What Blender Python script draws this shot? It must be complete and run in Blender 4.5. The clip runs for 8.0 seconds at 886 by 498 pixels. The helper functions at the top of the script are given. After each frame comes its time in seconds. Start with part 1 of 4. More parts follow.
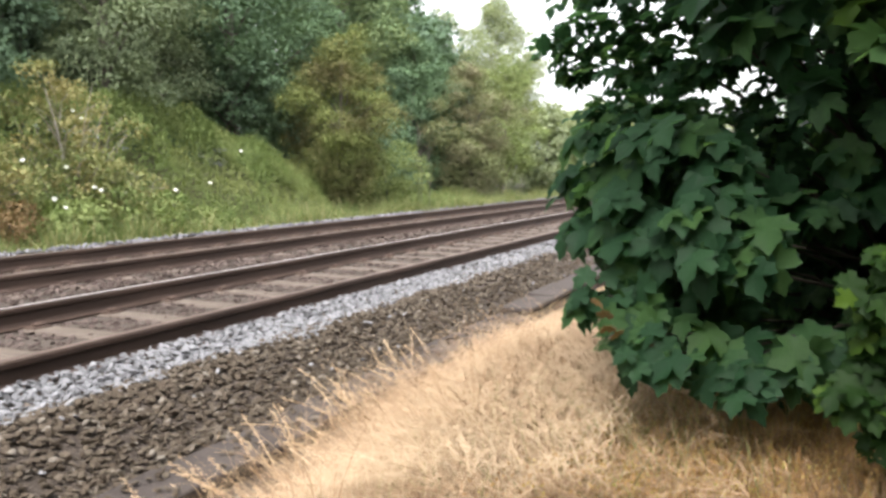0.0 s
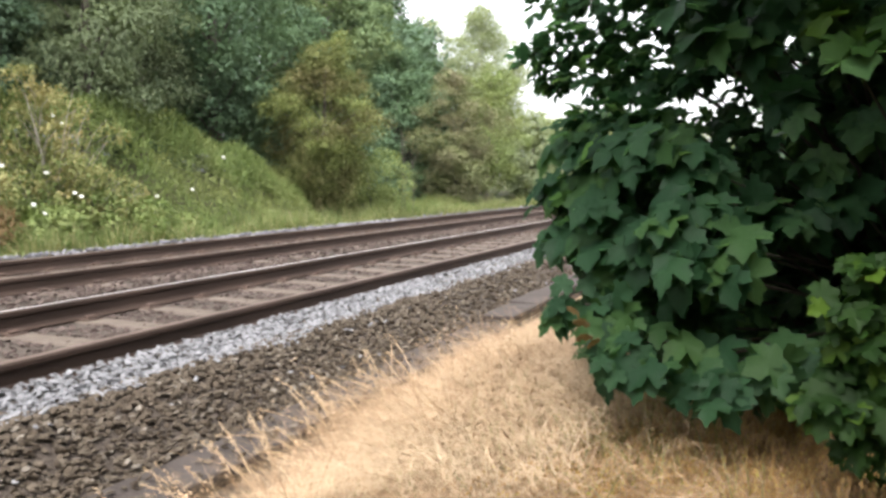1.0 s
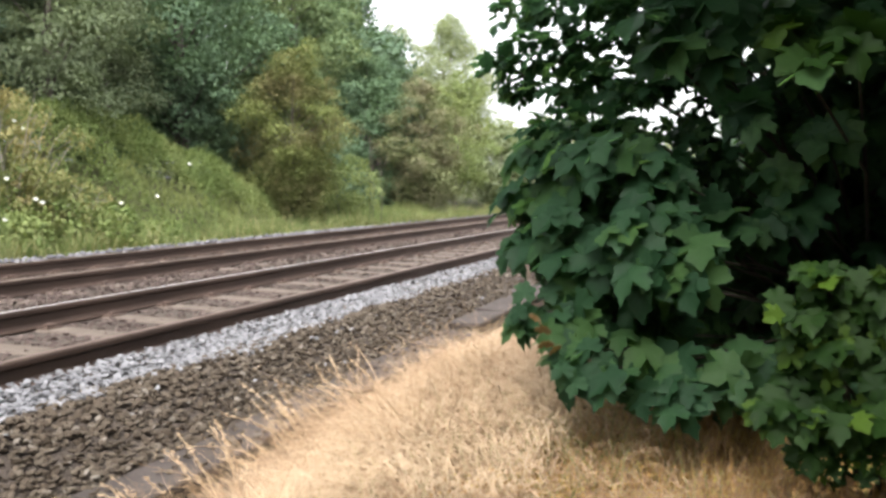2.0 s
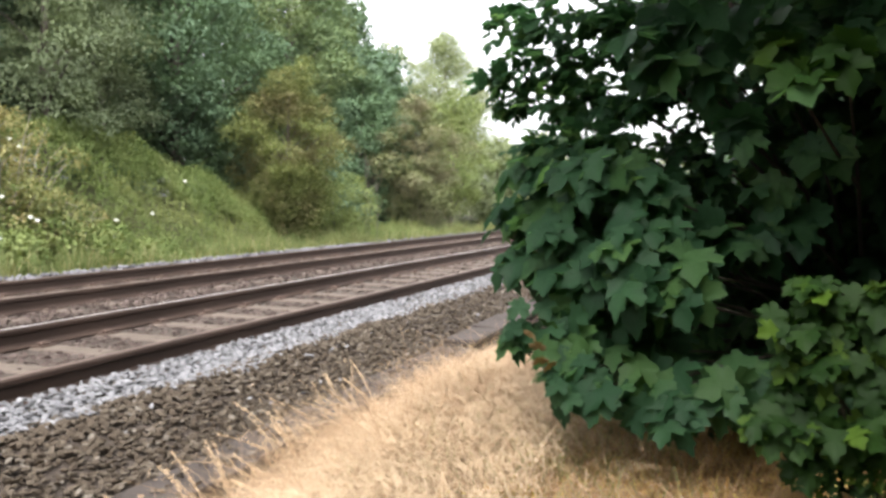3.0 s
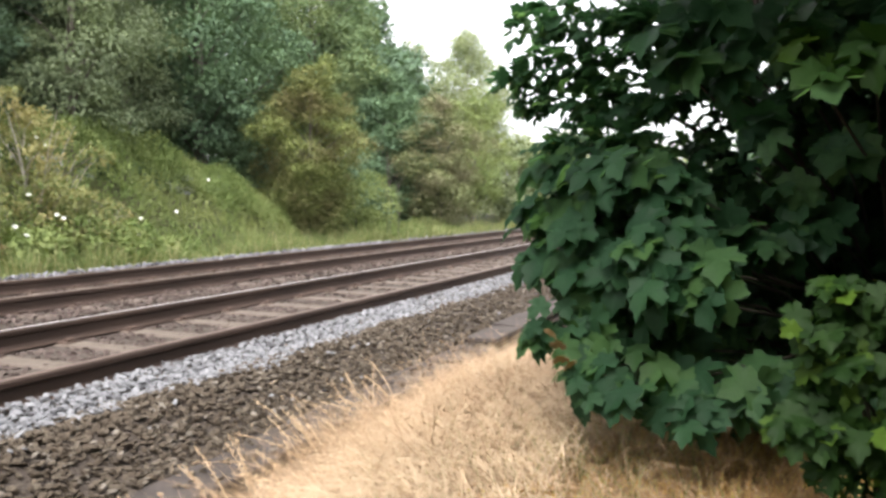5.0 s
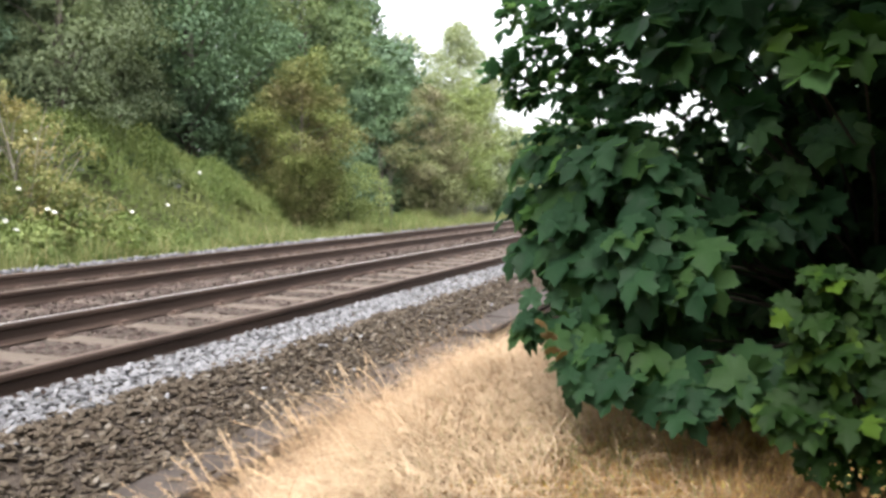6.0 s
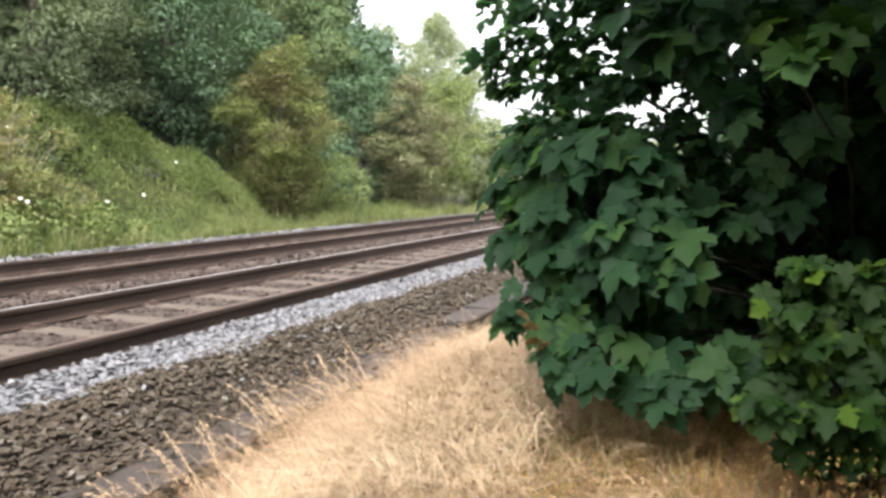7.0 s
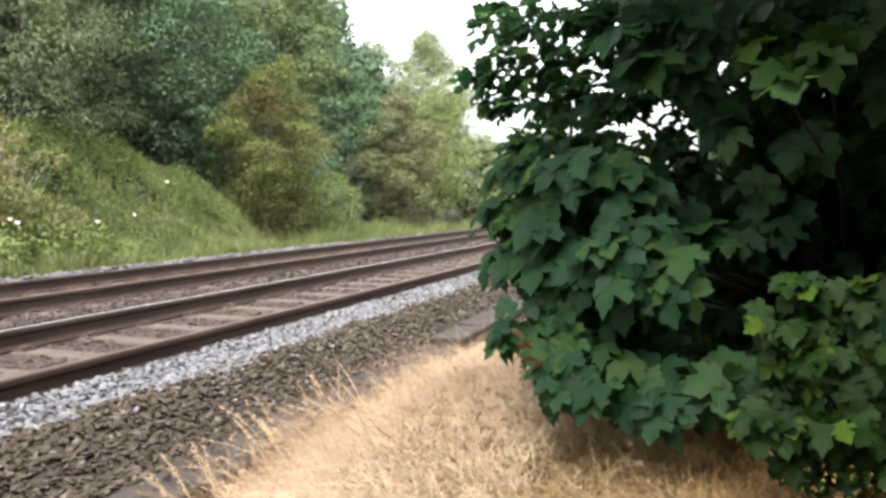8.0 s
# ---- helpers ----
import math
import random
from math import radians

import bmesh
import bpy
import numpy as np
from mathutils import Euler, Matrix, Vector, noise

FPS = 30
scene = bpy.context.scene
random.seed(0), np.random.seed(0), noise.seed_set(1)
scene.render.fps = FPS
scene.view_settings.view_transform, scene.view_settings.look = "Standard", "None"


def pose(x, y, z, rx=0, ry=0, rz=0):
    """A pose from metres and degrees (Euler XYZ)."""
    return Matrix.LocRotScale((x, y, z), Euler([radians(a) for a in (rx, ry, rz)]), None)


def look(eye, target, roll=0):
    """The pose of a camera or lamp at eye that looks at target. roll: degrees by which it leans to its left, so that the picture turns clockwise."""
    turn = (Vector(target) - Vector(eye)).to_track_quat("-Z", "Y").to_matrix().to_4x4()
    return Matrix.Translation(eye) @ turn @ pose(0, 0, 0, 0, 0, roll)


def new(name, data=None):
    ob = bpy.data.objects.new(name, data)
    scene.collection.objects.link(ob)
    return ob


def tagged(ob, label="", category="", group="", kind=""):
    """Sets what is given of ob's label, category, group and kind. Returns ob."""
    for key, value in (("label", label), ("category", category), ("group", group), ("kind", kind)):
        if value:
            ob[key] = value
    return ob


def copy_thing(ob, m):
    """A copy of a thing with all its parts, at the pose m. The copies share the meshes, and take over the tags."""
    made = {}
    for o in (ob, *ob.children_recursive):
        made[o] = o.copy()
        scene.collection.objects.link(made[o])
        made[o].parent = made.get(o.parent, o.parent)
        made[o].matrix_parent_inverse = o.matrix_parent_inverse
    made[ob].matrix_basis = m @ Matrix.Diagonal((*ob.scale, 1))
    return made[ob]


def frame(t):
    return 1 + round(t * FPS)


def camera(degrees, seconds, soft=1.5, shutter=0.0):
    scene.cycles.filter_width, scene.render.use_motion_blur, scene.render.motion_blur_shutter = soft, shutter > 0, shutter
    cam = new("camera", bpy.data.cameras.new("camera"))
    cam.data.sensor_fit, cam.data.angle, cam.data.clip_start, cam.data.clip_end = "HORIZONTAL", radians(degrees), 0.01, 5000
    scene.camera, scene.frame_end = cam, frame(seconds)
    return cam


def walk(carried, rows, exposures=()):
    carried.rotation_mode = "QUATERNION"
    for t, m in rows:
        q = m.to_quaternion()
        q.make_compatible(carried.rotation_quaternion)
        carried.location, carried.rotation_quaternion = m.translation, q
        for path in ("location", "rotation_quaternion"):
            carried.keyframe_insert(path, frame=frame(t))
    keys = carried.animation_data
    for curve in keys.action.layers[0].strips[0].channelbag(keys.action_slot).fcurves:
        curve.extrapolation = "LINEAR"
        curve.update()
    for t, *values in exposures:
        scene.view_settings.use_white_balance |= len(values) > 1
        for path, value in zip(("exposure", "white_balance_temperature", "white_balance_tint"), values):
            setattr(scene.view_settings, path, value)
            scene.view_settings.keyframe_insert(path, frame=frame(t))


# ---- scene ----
cam = camera(57.0, 8.0, soft=3.0)
PATH = [
    (0.0, pose(0.000, 0.000, 1.500, 84.50, 0.00, 24.34)),
    (0.5, pose(0.008, 0.001, 1.499, 84.53, -0.06, 24.50)),
    (1.0, pose(0.020, 0.012, 1.502, 85.01, -0.26, 23.26)),
    (1.5, pose(0.030, 0.016, 1.502, 85.34, -0.51, 22.05)),
    (2.0, pose(0.040, 0.017, 1.501, 85.57, -0.52, 21.10)),
    (2.2, pose(0.041, 0.017, 1.501, 86.00, -0.50, 20.78)),
    (3.3, pose(0.046, 0.020, 1.500, 86.78, -0.29, 20.88)),
    (3.5, pose(0.046, 0.020, 1.500, 86.78, -0.29, 20.95)),
    (4.0, pose(0.050, 0.019, 1.499, 86.86, -0.32, 20.99)),
    (4.5, pose(0.048, 0.017, 1.500, 86.92, -0.45, 21.73)),
    (4.7, pose(0.048, 0.017, 1.500, 86.80, -0.45, 22.30)),
    (5.8, pose(0.054, 0.022, 1.500, 86.24, -0.12, 22.07)),
    (6.0, pose(0.054, 0.023, 1.499, 86.05, -0.09, 21.80)),
    (6.5, pose(0.048, 0.029, 1.494, 85.30, -0.51, 20.52)),
    (7.0, pose(0.041, 0.029, 1.495, 85.45, -0.35, 20.29)),
    (7.5, pose(0.038, 0.024, 1.499, 85.89, -0.13, 19.72)),
    (8.0, pose(0.034, 0.021, 1.505, 86.60, 0.16, 19.65)),
]
walk(cam, PATH, exposures=[(0.0, 1.98, 6500, 10), (8.0, 2.02, 6500, 10)])

# ---- world and light: bright overcast, the sun behind thin cloud ----
SUN_EL, SUN_AZ = 57.0, 172.0          # degrees; azimuth clockwise from +y
world = bpy.data.worlds.new("overcast_sky")
scene.world = world
world.use_nodes = True
wn, wl = world.node_tree.nodes, world.node_tree.links
sky = wn.new("ShaderNodeTexSky")
sky.sky_type, sky.sun_disc = "NISHITA", False
sky.sun_elevation, sky.sun_rotation = radians(SUN_EL), radians(SUN_AZ)
sky.dust_density, sky.air_density = 4.0, 1.0
cloud = wn.new("ShaderNodeHueSaturation")
cloud.inputs["Saturation"].default_value = 0.15
wl.new(sky.outputs["Color"], cloud.inputs["Color"])
wl.new(cloud.outputs["Color"], wn["Background"].inputs["Color"])
wn["Background"].inputs["Strength"].default_value = 0.175
sun_data = bpy.data.lights.new("sun", "SUN")
sun_data.energy, sun_data.angle, sun_data.color = 0.75, radians(40), (1.0, 0.96, 0.9)
sun = new("sun", sun_data)
sun_dir = Vector((math.sin(radians(SUN_AZ)) * math.cos(radians(SUN_EL)),
                  math.cos(radians(SUN_AZ)) * math.cos(radians(SUN_EL)), math.sin(radians(SUN_EL))))
sun.matrix_basis = look(sun_dir * 30, (0, 0, 0))


# ---- materials ----
def material(name, rough=0.8, metal=0.0, spec=0.3):
    m = bpy.data.materials.new(name)
    m.use_nodes = True
    n, l = m.node_tree.nodes, m.node_tree.links
    b = n["Principled BSDF"]
    b.inputs["Roughness"].default_value = rough
    b.inputs["Metallic"].default_value = metal
    b.inputs["Specular IOR Level"].default_value = spec
    return m, n, l, b


def ramp(n, stops):
    r = n.new("ShaderNodeValToRGB")
    while len(r.color_ramp.elements) < len(stops):
        r.color_ramp.elements.new(0.5)
    for e, (p, c) in zip(r.color_ramp.elements, stops):
        e.position, e.color = p, (*c, 1)
    return r


def noise_node(n, l, scale, detail=4.0, stretch=None):
    t = n.new("ShaderNodeTexNoise")
    t.inputs["Scale"].default_value, t.inputs["Detail"].default_value = scale, detail
    g = n.new("ShaderNodeTexCoord")
    if stretch:
        mp = n.new("ShaderNodeMapping")
        mp.inputs["Scale"].default_value = stretch
        l.new(g.outputs["Object"], mp.inputs["Vector"])
        l.new(mp.outputs["Vector"], t.inputs["Vector"])
    else:
        l.new(g.outputs["Object"], t.inputs["Vector"])
    return t


def mix_color(n, l, kind, fac, a, b):
    m = n.new("ShaderNodeMix")
    m.data_type, m.blend_type = "RGBA", kind
    for sock, v in ((m.inputs["Factor"], fac), (m.inputs[6], a), (m.inputs[7], b)):
        if hasattr(v, "is_linked"):
            l.new(v, sock)
        else:
            sock.default_value = v
    return m.outputs[2]


def piece_random(n, l):
    """One random value for each piece, whether it is an object of its own or an island of a joined mesh."""
    a, b = n.new("ShaderNodeNewGeometry"), n.new("ShaderNodeObjectInfo")
    s, w = n.new("ShaderNodeMath"), n.new("ShaderNodeMath")
    w.operation = "FRACT"
    l.new(a.outputs["Random Per Island"], s.inputs[0])
    l.new(b.outputs["Random"], s.inputs[1])
    l.new(s.outputs[0], w.inputs[0])
    return w.outputs[0]


def bump(n, l, b, height, strength, distance):
    k = n.new("ShaderNodeBump")
    k.inputs["Strength"].default_value, k.inputs["Distance"].default_value = strength, distance
    l.new(height, k.inputs["Height"])
    l.new(k.outputs["Normal"], b.inputs["Normal"])


def surface(name, stops, scale, fine, rough=0.85, metal=0.0, spec=0.3, strength=0.5, distance=0.01, stretch=None, speckle=0.35):
    """Two scales of variation: large patches through a ramp, and fine grain that shades and dents."""
    m, n, l, b = material(name, rough, metal, spec)
    big, small = noise_node(n, l, scale, 5, stretch), noise_node(n, l, fine, 6, stretch)
    r = ramp(n, stops)
    l.new(big.outputs["Fac"], r.inputs["Fac"])
    g = ramp(n, [(0.3, (1 - speckle,) * 3), (0.7, (1 + speckle * 0.4,) * 3)])
    l.new(small.outputs["Fac"], g.inputs["Fac"])
    l.new(mix_color(n, l, "MULTIPLY", 1.0, r.outputs["Color"], g.outputs["Color"]), b.inputs["Base Color"])
    bump(n, l, b, small.outputs["Fac"], strength, distance)
    return m


def pieces_material(name, stops, fine=60.0, rough=0.9, strength=0.4, distance=0.004, spec=0.25):
    """Each stone or blade takes its own tone."""
    m, n, l, b = material(name, rough, 0, spec)
    r = ramp(n, stops)
    l.new(piece_random(n, l), r.inputs["Fac"])
    small = noise_node(n, l, fine, 4)
    g = ramp(n, [(0.3, (0.75,) * 3), (0.7, (1.1,) * 3)])
    l.new(small.outputs["Fac"], g.inputs["Fac"])
    l.new(mix_color(n, l, "MULTIPLY", 1.0, r.outputs["Color"], g.outputs["Color"]), b.inputs["Base Color"])
    bump(n, l, b, small.outputs["Fac"], strength, distance)
    return m


def leaf_material(name, stops, patch=None, patch_scale=0.8, rough=0.6, glow=0.22, spec=0.12, veins=0.0, shine_through=(1.25, 1.3, 0.7)):
    """Leaves: own tone for each leaf, larger drifts of tint through the crown, and light through the blade."""
    m, n, l, b = material(name, rough, 0, spec)
    r = ramp(n, stops)
    l.new(piece_random(n, l), r.inputs["Fac"])
    col = r.outputs["Color"]
    if patch:
        t = noise_node(n, l, patch_scale, 3)
        f = ramp(n, [(0.42, (0, 0, 0)), (0.62, (1, 1, 1))])
        l.new(t.outputs["Fac"], f.inputs["Fac"])
        col = mix_color(n, l, "MIX", f.outputs["Color"], col, (*patch, 1))
        v = ramp(n, [(0.0, (0.9,) * 3), (1.0, (1.09,) * 3)])
        l.new(piece_random(n, l), v.inputs["Fac"])
        col = mix_color(n, l, "MULTIPLY", 1.0, col, v.outputs["Color"])
    if veins:
        t = noise_node(n, l, veins, 5)
        v = ramp(n, [(0.3, (0.8,) * 3), (0.7, (1.12,) * 3)])
        l.new(t.outputs["Fac"], v.inputs["Fac"])
        col = mix_color(n, l, "MULTIPLY", 1.0, col, v.outputs["Color"])
        bump(n, l, b, t.outputs["Fac"], 0.3, 0.004)
    l.new(col, b.inputs["Base Color"])
    tr = n.new("ShaderNodeBsdfTranslucent")
    l.new(mix_color(n, l, "MULTIPLY", 1.0, col, (*shine_through, 1)), tr.inputs["Color"])
    mx = n.new("ShaderNodeMixShader")
    mx.inputs[0].default_value = glow
    l.new(b.outputs[0], mx.inputs[1])
    l.new(tr.outputs[0], mx.inputs[2])
    l.new(mx.outputs[0], n["Material Output"].inputs["Surface"])
    return m


M = dict(
    soil=surface("verge_soil", [(0.3, (0.19, 0.135, 0.08)), (0.55, (0.25, 0.18, 0.105)), (0.75, (0.15, 0.105, 0.06))], 1.3, 45, strength=0.8, distance=0.02),
    bed=surface("ballast_dirt", [(0.3, (0.05, 0.038, 0.03)), (0.7, (0.075, 0.059, 0.048))], 2.0, 55, strength=0.9, distance=0.02),
    bank=surface("bank_soil", [(0.3, (0.06, 0.07, 0.03)), (0.7, (0.12, 0.12, 0.05))], 0.8, 30, strength=0.8, distance=0.04),
    brown_stone=pieces_material("brown_ballast_stone", [(0.0, (0.055, 0.041, 0.029)), (0.5, (0.074, 0.057, 0.041)), (0.9, (0.098, 0.079, 0.06)), (1.0, (0.18, 0.158, 0.134))]),
    white_stone=pieces_material("fresh_ballast_stone", [(0.0, (0.12, 0.118, 0.124)), (0.4, (0.165, 0.163, 0.173)), (1.0, (0.23, 0.229, 0.24))]),
    rust_stone=pieces_material("rusty_ballast_stone", [(0.0, (0.048, 0.033, 0.028)), (0.6, (0.074, 0.054, 0.047)), (1.0, (0.12, 0.094, 0.083))]),
    sleeper=surface("weathered_sleeper", [(0.3, (0.088, 0.068, 0.054)), (0.7, (0.15, 0.12, 0.098))], 3.0, 60, strength=0.6, distance=0.008, stretch=(1, 6, 6)),
    rust=surface("rusty_rail_steel", [(0.3, (0.03672, 0.02224, 0.01628)), (0.7, (0.0661, 0.04162, 0.03128))], 1.5, 80, rough=0.75, strength=0.3, distance=0.002, stretch=(4, 0.6, 4)),
    # worn steel, lightened to carry the highlight in its colour
    shine=surface("polished_head_glint", [(0.3, (0.66, 0.65, 0.64)), (0.7, (0.8, 0.79, 0.78))], 2.0, 60, rough=0.5, metal=0.6, strength=0.05, distance=0.001, stretch=(30, 0.5, 30), speckle=0.15),
    dull=surface("dull_rail_head", [(0.3, (0.10, 0.07, 0.06)), (0.7, (0.16, 0.12, 0.10))], 2.0, 60, rough=0.55, metal=0.3, strength=0.05, distance=0.001, stretch=(30, 0.5, 30)),
    iron=surface("rusty_iron", [(0.3, (0.045, 0.03, 0.024)), (0.7, (0.085, 0.055, 0.042))], 6.0, 90, rough=0.8, strength=0.5, distance=0.004),
    concrete=surface("weathered_concrete", [(0.3, (0.042, 0.033, 0.029)), (0.7, (0.068, 0.055, 0.049))], 2.5, 70, rough=0.9, strength=0.5, distance=0.006),
    bark=surface("grey_bark", [(0.3, (0.07, 0.06, 0.05)), (0.7, (0.15, 0.13, 0.11))], 4.0, 30, strength=0.8, distance=0.02, stretch=(3, 3, 0.7)),
    # bush bark, darkened so its colour holds the shade of the hollow
    twig=surface("shade_dark_bark", [(0.3, (0.03, 0.024, 0.018)), (0.7, (0.06, 0.048, 0.036))], 6.0, 40, strength=0.4, distance=0.01),
    pale_bark=surface("pale_twig_bark", [(0.3, (0.22, 0.20, 0.16)), (0.7, (0.36, 0.33, 0.28))], 5.0, 40, strength=0.4, distance=0.01),
    straw=pieces_material("dry_straw", [(0.0, (0.155, 0.087, 0.042)), (0.3, (0.265, 0.168, 0.094)), (0.65, (0.365, 0.246, 0.148)), (1.0, (0.475, 0.345, 0.226))], fine=14, rough=0.7, strength=0.0),
    pale_straw=pieces_material("bleached_straw", [(0.0, (0.39, 0.275, 0.168)), (1.0, (0.56, 0.43, 0.29))], fine=14, rough=0.7, strength=0.0),
    green_grass=leaf_material("green_grass", [(0.0, (0.096, 0.132, 0.048)), (0.55, (0.16, 0.192, 0.076)), (1.0, (0.32, 0.288, 0.16))], glow=0.3),
    sycamore=leaf_material("sycamore_leaf", [(0.0, (0.015, 0.043, 0.019)), (0.6, (0.024, 0.061, 0.027)), (1.0, (0.042, 0.088, 0.027))], shine_through=(2.6, 2.4, 1.8), glow=0.5, rough=0.5, spec=0.14, veins=35),
    sycamore_young=leaf_material("young_sycamore_leaf", [(0.0, (0.010, 0.028, 0.005)), (0.75, (0.017, 0.042, 0.007)), (1.0, (0.055, 0.1, 0.012))], glow=0.3, spec=0.12, rough=0.5, veins=35),
    dead_leaf=leaf_material("browned_leaf", [(0.0, (0.14, 0.1, 0.05)), (1.0, (0.24, 0.16, 0.085))], glow=0.2, veins=35),
    bramble=leaf_material("bramble_leaf", [(0.0, (0.1, 0.14, 0.046)), (1.0, (0.165, 0.215, 0.076))], patch=(0.19, 0.218, 0.085), patch_scale=0.9),
    # dark, bluish and birch leaf tones are partly lightened in place of haze
    dark_leaf=leaf_material("dark_tree_leaf", [(0.0, (0.078, 0.124, 0.078)), (1.0, (0.106, 0.16, 0.1))], patch=(0.106, 0.16, 0.1), patch_scale=0.6),
    # dark-tree leaf lightened to mid-green, the light on it put into the colour
    lit_leaf=leaf_material("lit_tree_leaf", [(0.0, (0.085, 0.135, 0.07)), (1.0, (0.15, 0.215, 0.11))], patch=(0.16, 0.205, 0.095), patch_scale=0.5),
    blue_leaf=leaf_material("bluish_tree_leaf", [(0.0, (0.07, 0.117, 0.072)), (1.0, (0.098, 0.15, 0.088))], patch=(0.098, 0.155, 0.08), patch_scale=0.7),
    grey_leaf=leaf_material("greyish_willow_leaf", [(0.0, (0.118, 0.15, 0.088)), (1.0, (0.158, 0.192, 0.115))], patch=(0.155, 0.195, 0.1), patch_scale=0.8),
    olive_leaf=leaf_material("olive_hawthorn_leaf", [(0.0, (0.1, 0.125, 0.042)), (1.0, (0.18, 0.205, 0.07))], patch=(0.13, 0.118, 0.056), patch_scale=1.0),
    brown_leaf=leaf_material("brownish_shrub_leaf", [(0.0, (0.119, 0.14, 0.0648)), (1.0, (0.184, 0.2, 0.0972))], patch=(0.178, 0.167, 0.103), patch_scale=1.1),
    lime_leaf=leaf_material("fresh_green_leaf", [(0.0, (0.13, 0.175, 0.065)), (1.0, (0.21, 0.255, 0.10))], patch=(0.185, 0.22, 0.085), patch_scale=0.8),
    birch_leaf=leaf_material("birch_leaf", [(0.0, (0.187, 0.226, 0.138)), (1.0, (0.297, 0.33, 0.209))], patch=(0.242, 0.275, 0.165), patch_scale=0.6, glow=0.4),
    yellow_leaf=leaf_material("yellowing_shrub_leaf", [(0.0, (0.119, 0.162, 0.0595)), (1.0, (0.238, 0.238, 0.102))], patch=(0.281, 0.238, 0.111), patch_scale=1.6),
    petal=leaf_material("white_petal", [(0.0, (0.6, 0.6, 0.576)), (1.0, (0.68, 0.68, 0.656))], glow=0.25),
    weed=leaf_material("withered_weed", [(0.0, (0.25, 0.135, 0.06)), (0.55, (0.36, 0.215, 0.092)), (0.85, (0.43, 0.3, 0.11)), (1.0, (0.34, 0.33, 0.1))], glow=0.3),
)


# ---- building helpers ----
def mesh_of(name, verts, faces, mat, smooth=False):
    """A mesh from arrays of vertices and of equal-sided faces."""
    verts, faces = np.asarray(verts, dtype=np.float32), np.asarray(faces, dtype=np.int32)
    k = faces.shape[1]
    me = bpy.data.meshes.new(name)
    me.vertices.add(len(verts))
    me.vertices.foreach_set("co", verts.ravel())
    me.loops.add(faces.size)
    me.loops.foreach_set("vertex_index", faces.ravel())
    me.polygons.add(len(faces))
    me.polygons.foreach_set("loop_start", np.arange(0, faces.size, k, dtype=np.int32))
    me.polygons.foreach_set("use_smooth", np.full(len(faces), smooth))
    me.update(calc_edges=True)
    me.materials.append(M[mat])
    return me


def held(name, me, parent=None, label=""):
    ob = new(name, me)
    if parent:
        ob.parent = parent
    return tagged(ob, label) if label else ob


def part(name, bm, mat, parent, label="", smooth=False):
    me = bpy.data.meshes.new(name)
    for f in bm.faces:
        f.smooth = smooth
    bm.to_mesh(me)
    bm.free()
    me.materials.append(M[mat])
    return held(name, me, parent, label)


def thing(name, x, y, z, label, category, group="", kind=""):
    ob = new(name)
    ob.matrix_basis = pose(x, y, z)
    return tagged(ob, label, category, group, kind)


def many(template, faces, pos, rot, size):
    """Vertices and faces of a template set down at each place, turned and sized."""
    template = np.asarray(template, float)
    faces = np.asarray(faces)
    n, k = len(pos), len(template)
    size = np.asarray(size, float).reshape(n, -1)[:, None, :]
    v = np.einsum("nij,nkj->nki", rot, template[None] * size) + np.asarray(pos)[:, None, :]
    f = faces[None] + (np.arange(n) * k)[:, None, None]
    return v.reshape(-1, 3), f.reshape(-1, faces.shape[1])


def turns(forward, normal):
    """Turns that lay a leaf's y along forward and its z near normal."""
    y = forward / np.linalg.norm(forward, axis=1, keepdims=True)
    x = np.cross(y, normal)
    x /= np.linalg.norm(x, axis=1, keepdims=True) + 1e-9
    return np.stack([x, y, np.cross(x, y)], axis=2)


def random_turns(rng, n):
    q = rng.normal(size=(n, 3)), rng.normal(size=(n, 3))
    return turns(*q)


def tube(points, radii, sides=6):
    """A tapering round stem along points, as vertices and quads."""
    pts = [Vector(p) for p in points]
    vs, fs = [], []
    for i, (p, r) in enumerate(zip(pts, radii)):
        d = (pts[min(i + 1, len(pts) - 1)] - pts[max(i - 1, 0)]).normalized()
        a = d.orthogonal().normalized()
        b = d.cross(a)
        for s in range(sides):
            w = 2 * math.pi * s / sides
            vs.append(tuple(p + (a * math.cos(w) + b * math.sin(w)) * r))
    for i in range(len(pts) - 1):
        for s in range(sides):
            t = (s + 1) % sides
            fs.append((i * sides + s, i * sides + t, (i + 1) * sides + t, (i + 1) * sides + s))
    return vs, fs


def tubes(list_of):
    vs, fs = [], []
    for v, f in list_of:
        fs += [tuple(i + len(vs) for i in q) for q in f]
        vs += v
    return vs, fs


def box_bm(x0, x1, y0, y1, z0, z1, bevel=0.0):
    bm = bmesh.new()
    bmesh.ops.create_cube(bm, size=1)
    for v in bm.verts:
        v.co = Vector(((x0 + x1) / 2 + v.co.x * (x1 - x0), (y0 + y1) / 2 + v.co.y * (y1 - y0), (z0 + z1) / 2 + v.co.z * (z1 - z0)))
    if bevel:
        bmesh.ops.bevel(bm, geom=bm.edges[:], offset=bevel, segments=1, affect="EDGES")
    return bm


def smooth_step(a, b, v):
    t = np.clip((v - a) / (b - a), 0, 1)
    return t * t * (3 - 2 * t)


def ripple(x, y, s=1.0):
    """A cheap rolling unevenness between about -1 and 1."""
    x, y = np.asarray(x) * s, np.asarray(y) * s
    return (np.sin(1.3 * x + 0.7 * y + 1) + np.sin(-0.8 * x + 1.9 * y + 2.2) + np.sin(2.7 * x - 1.1 * y + 0.4) * 0.6 + np.sin(3.9 * y + 2.3 * x) * 0.4) / 3


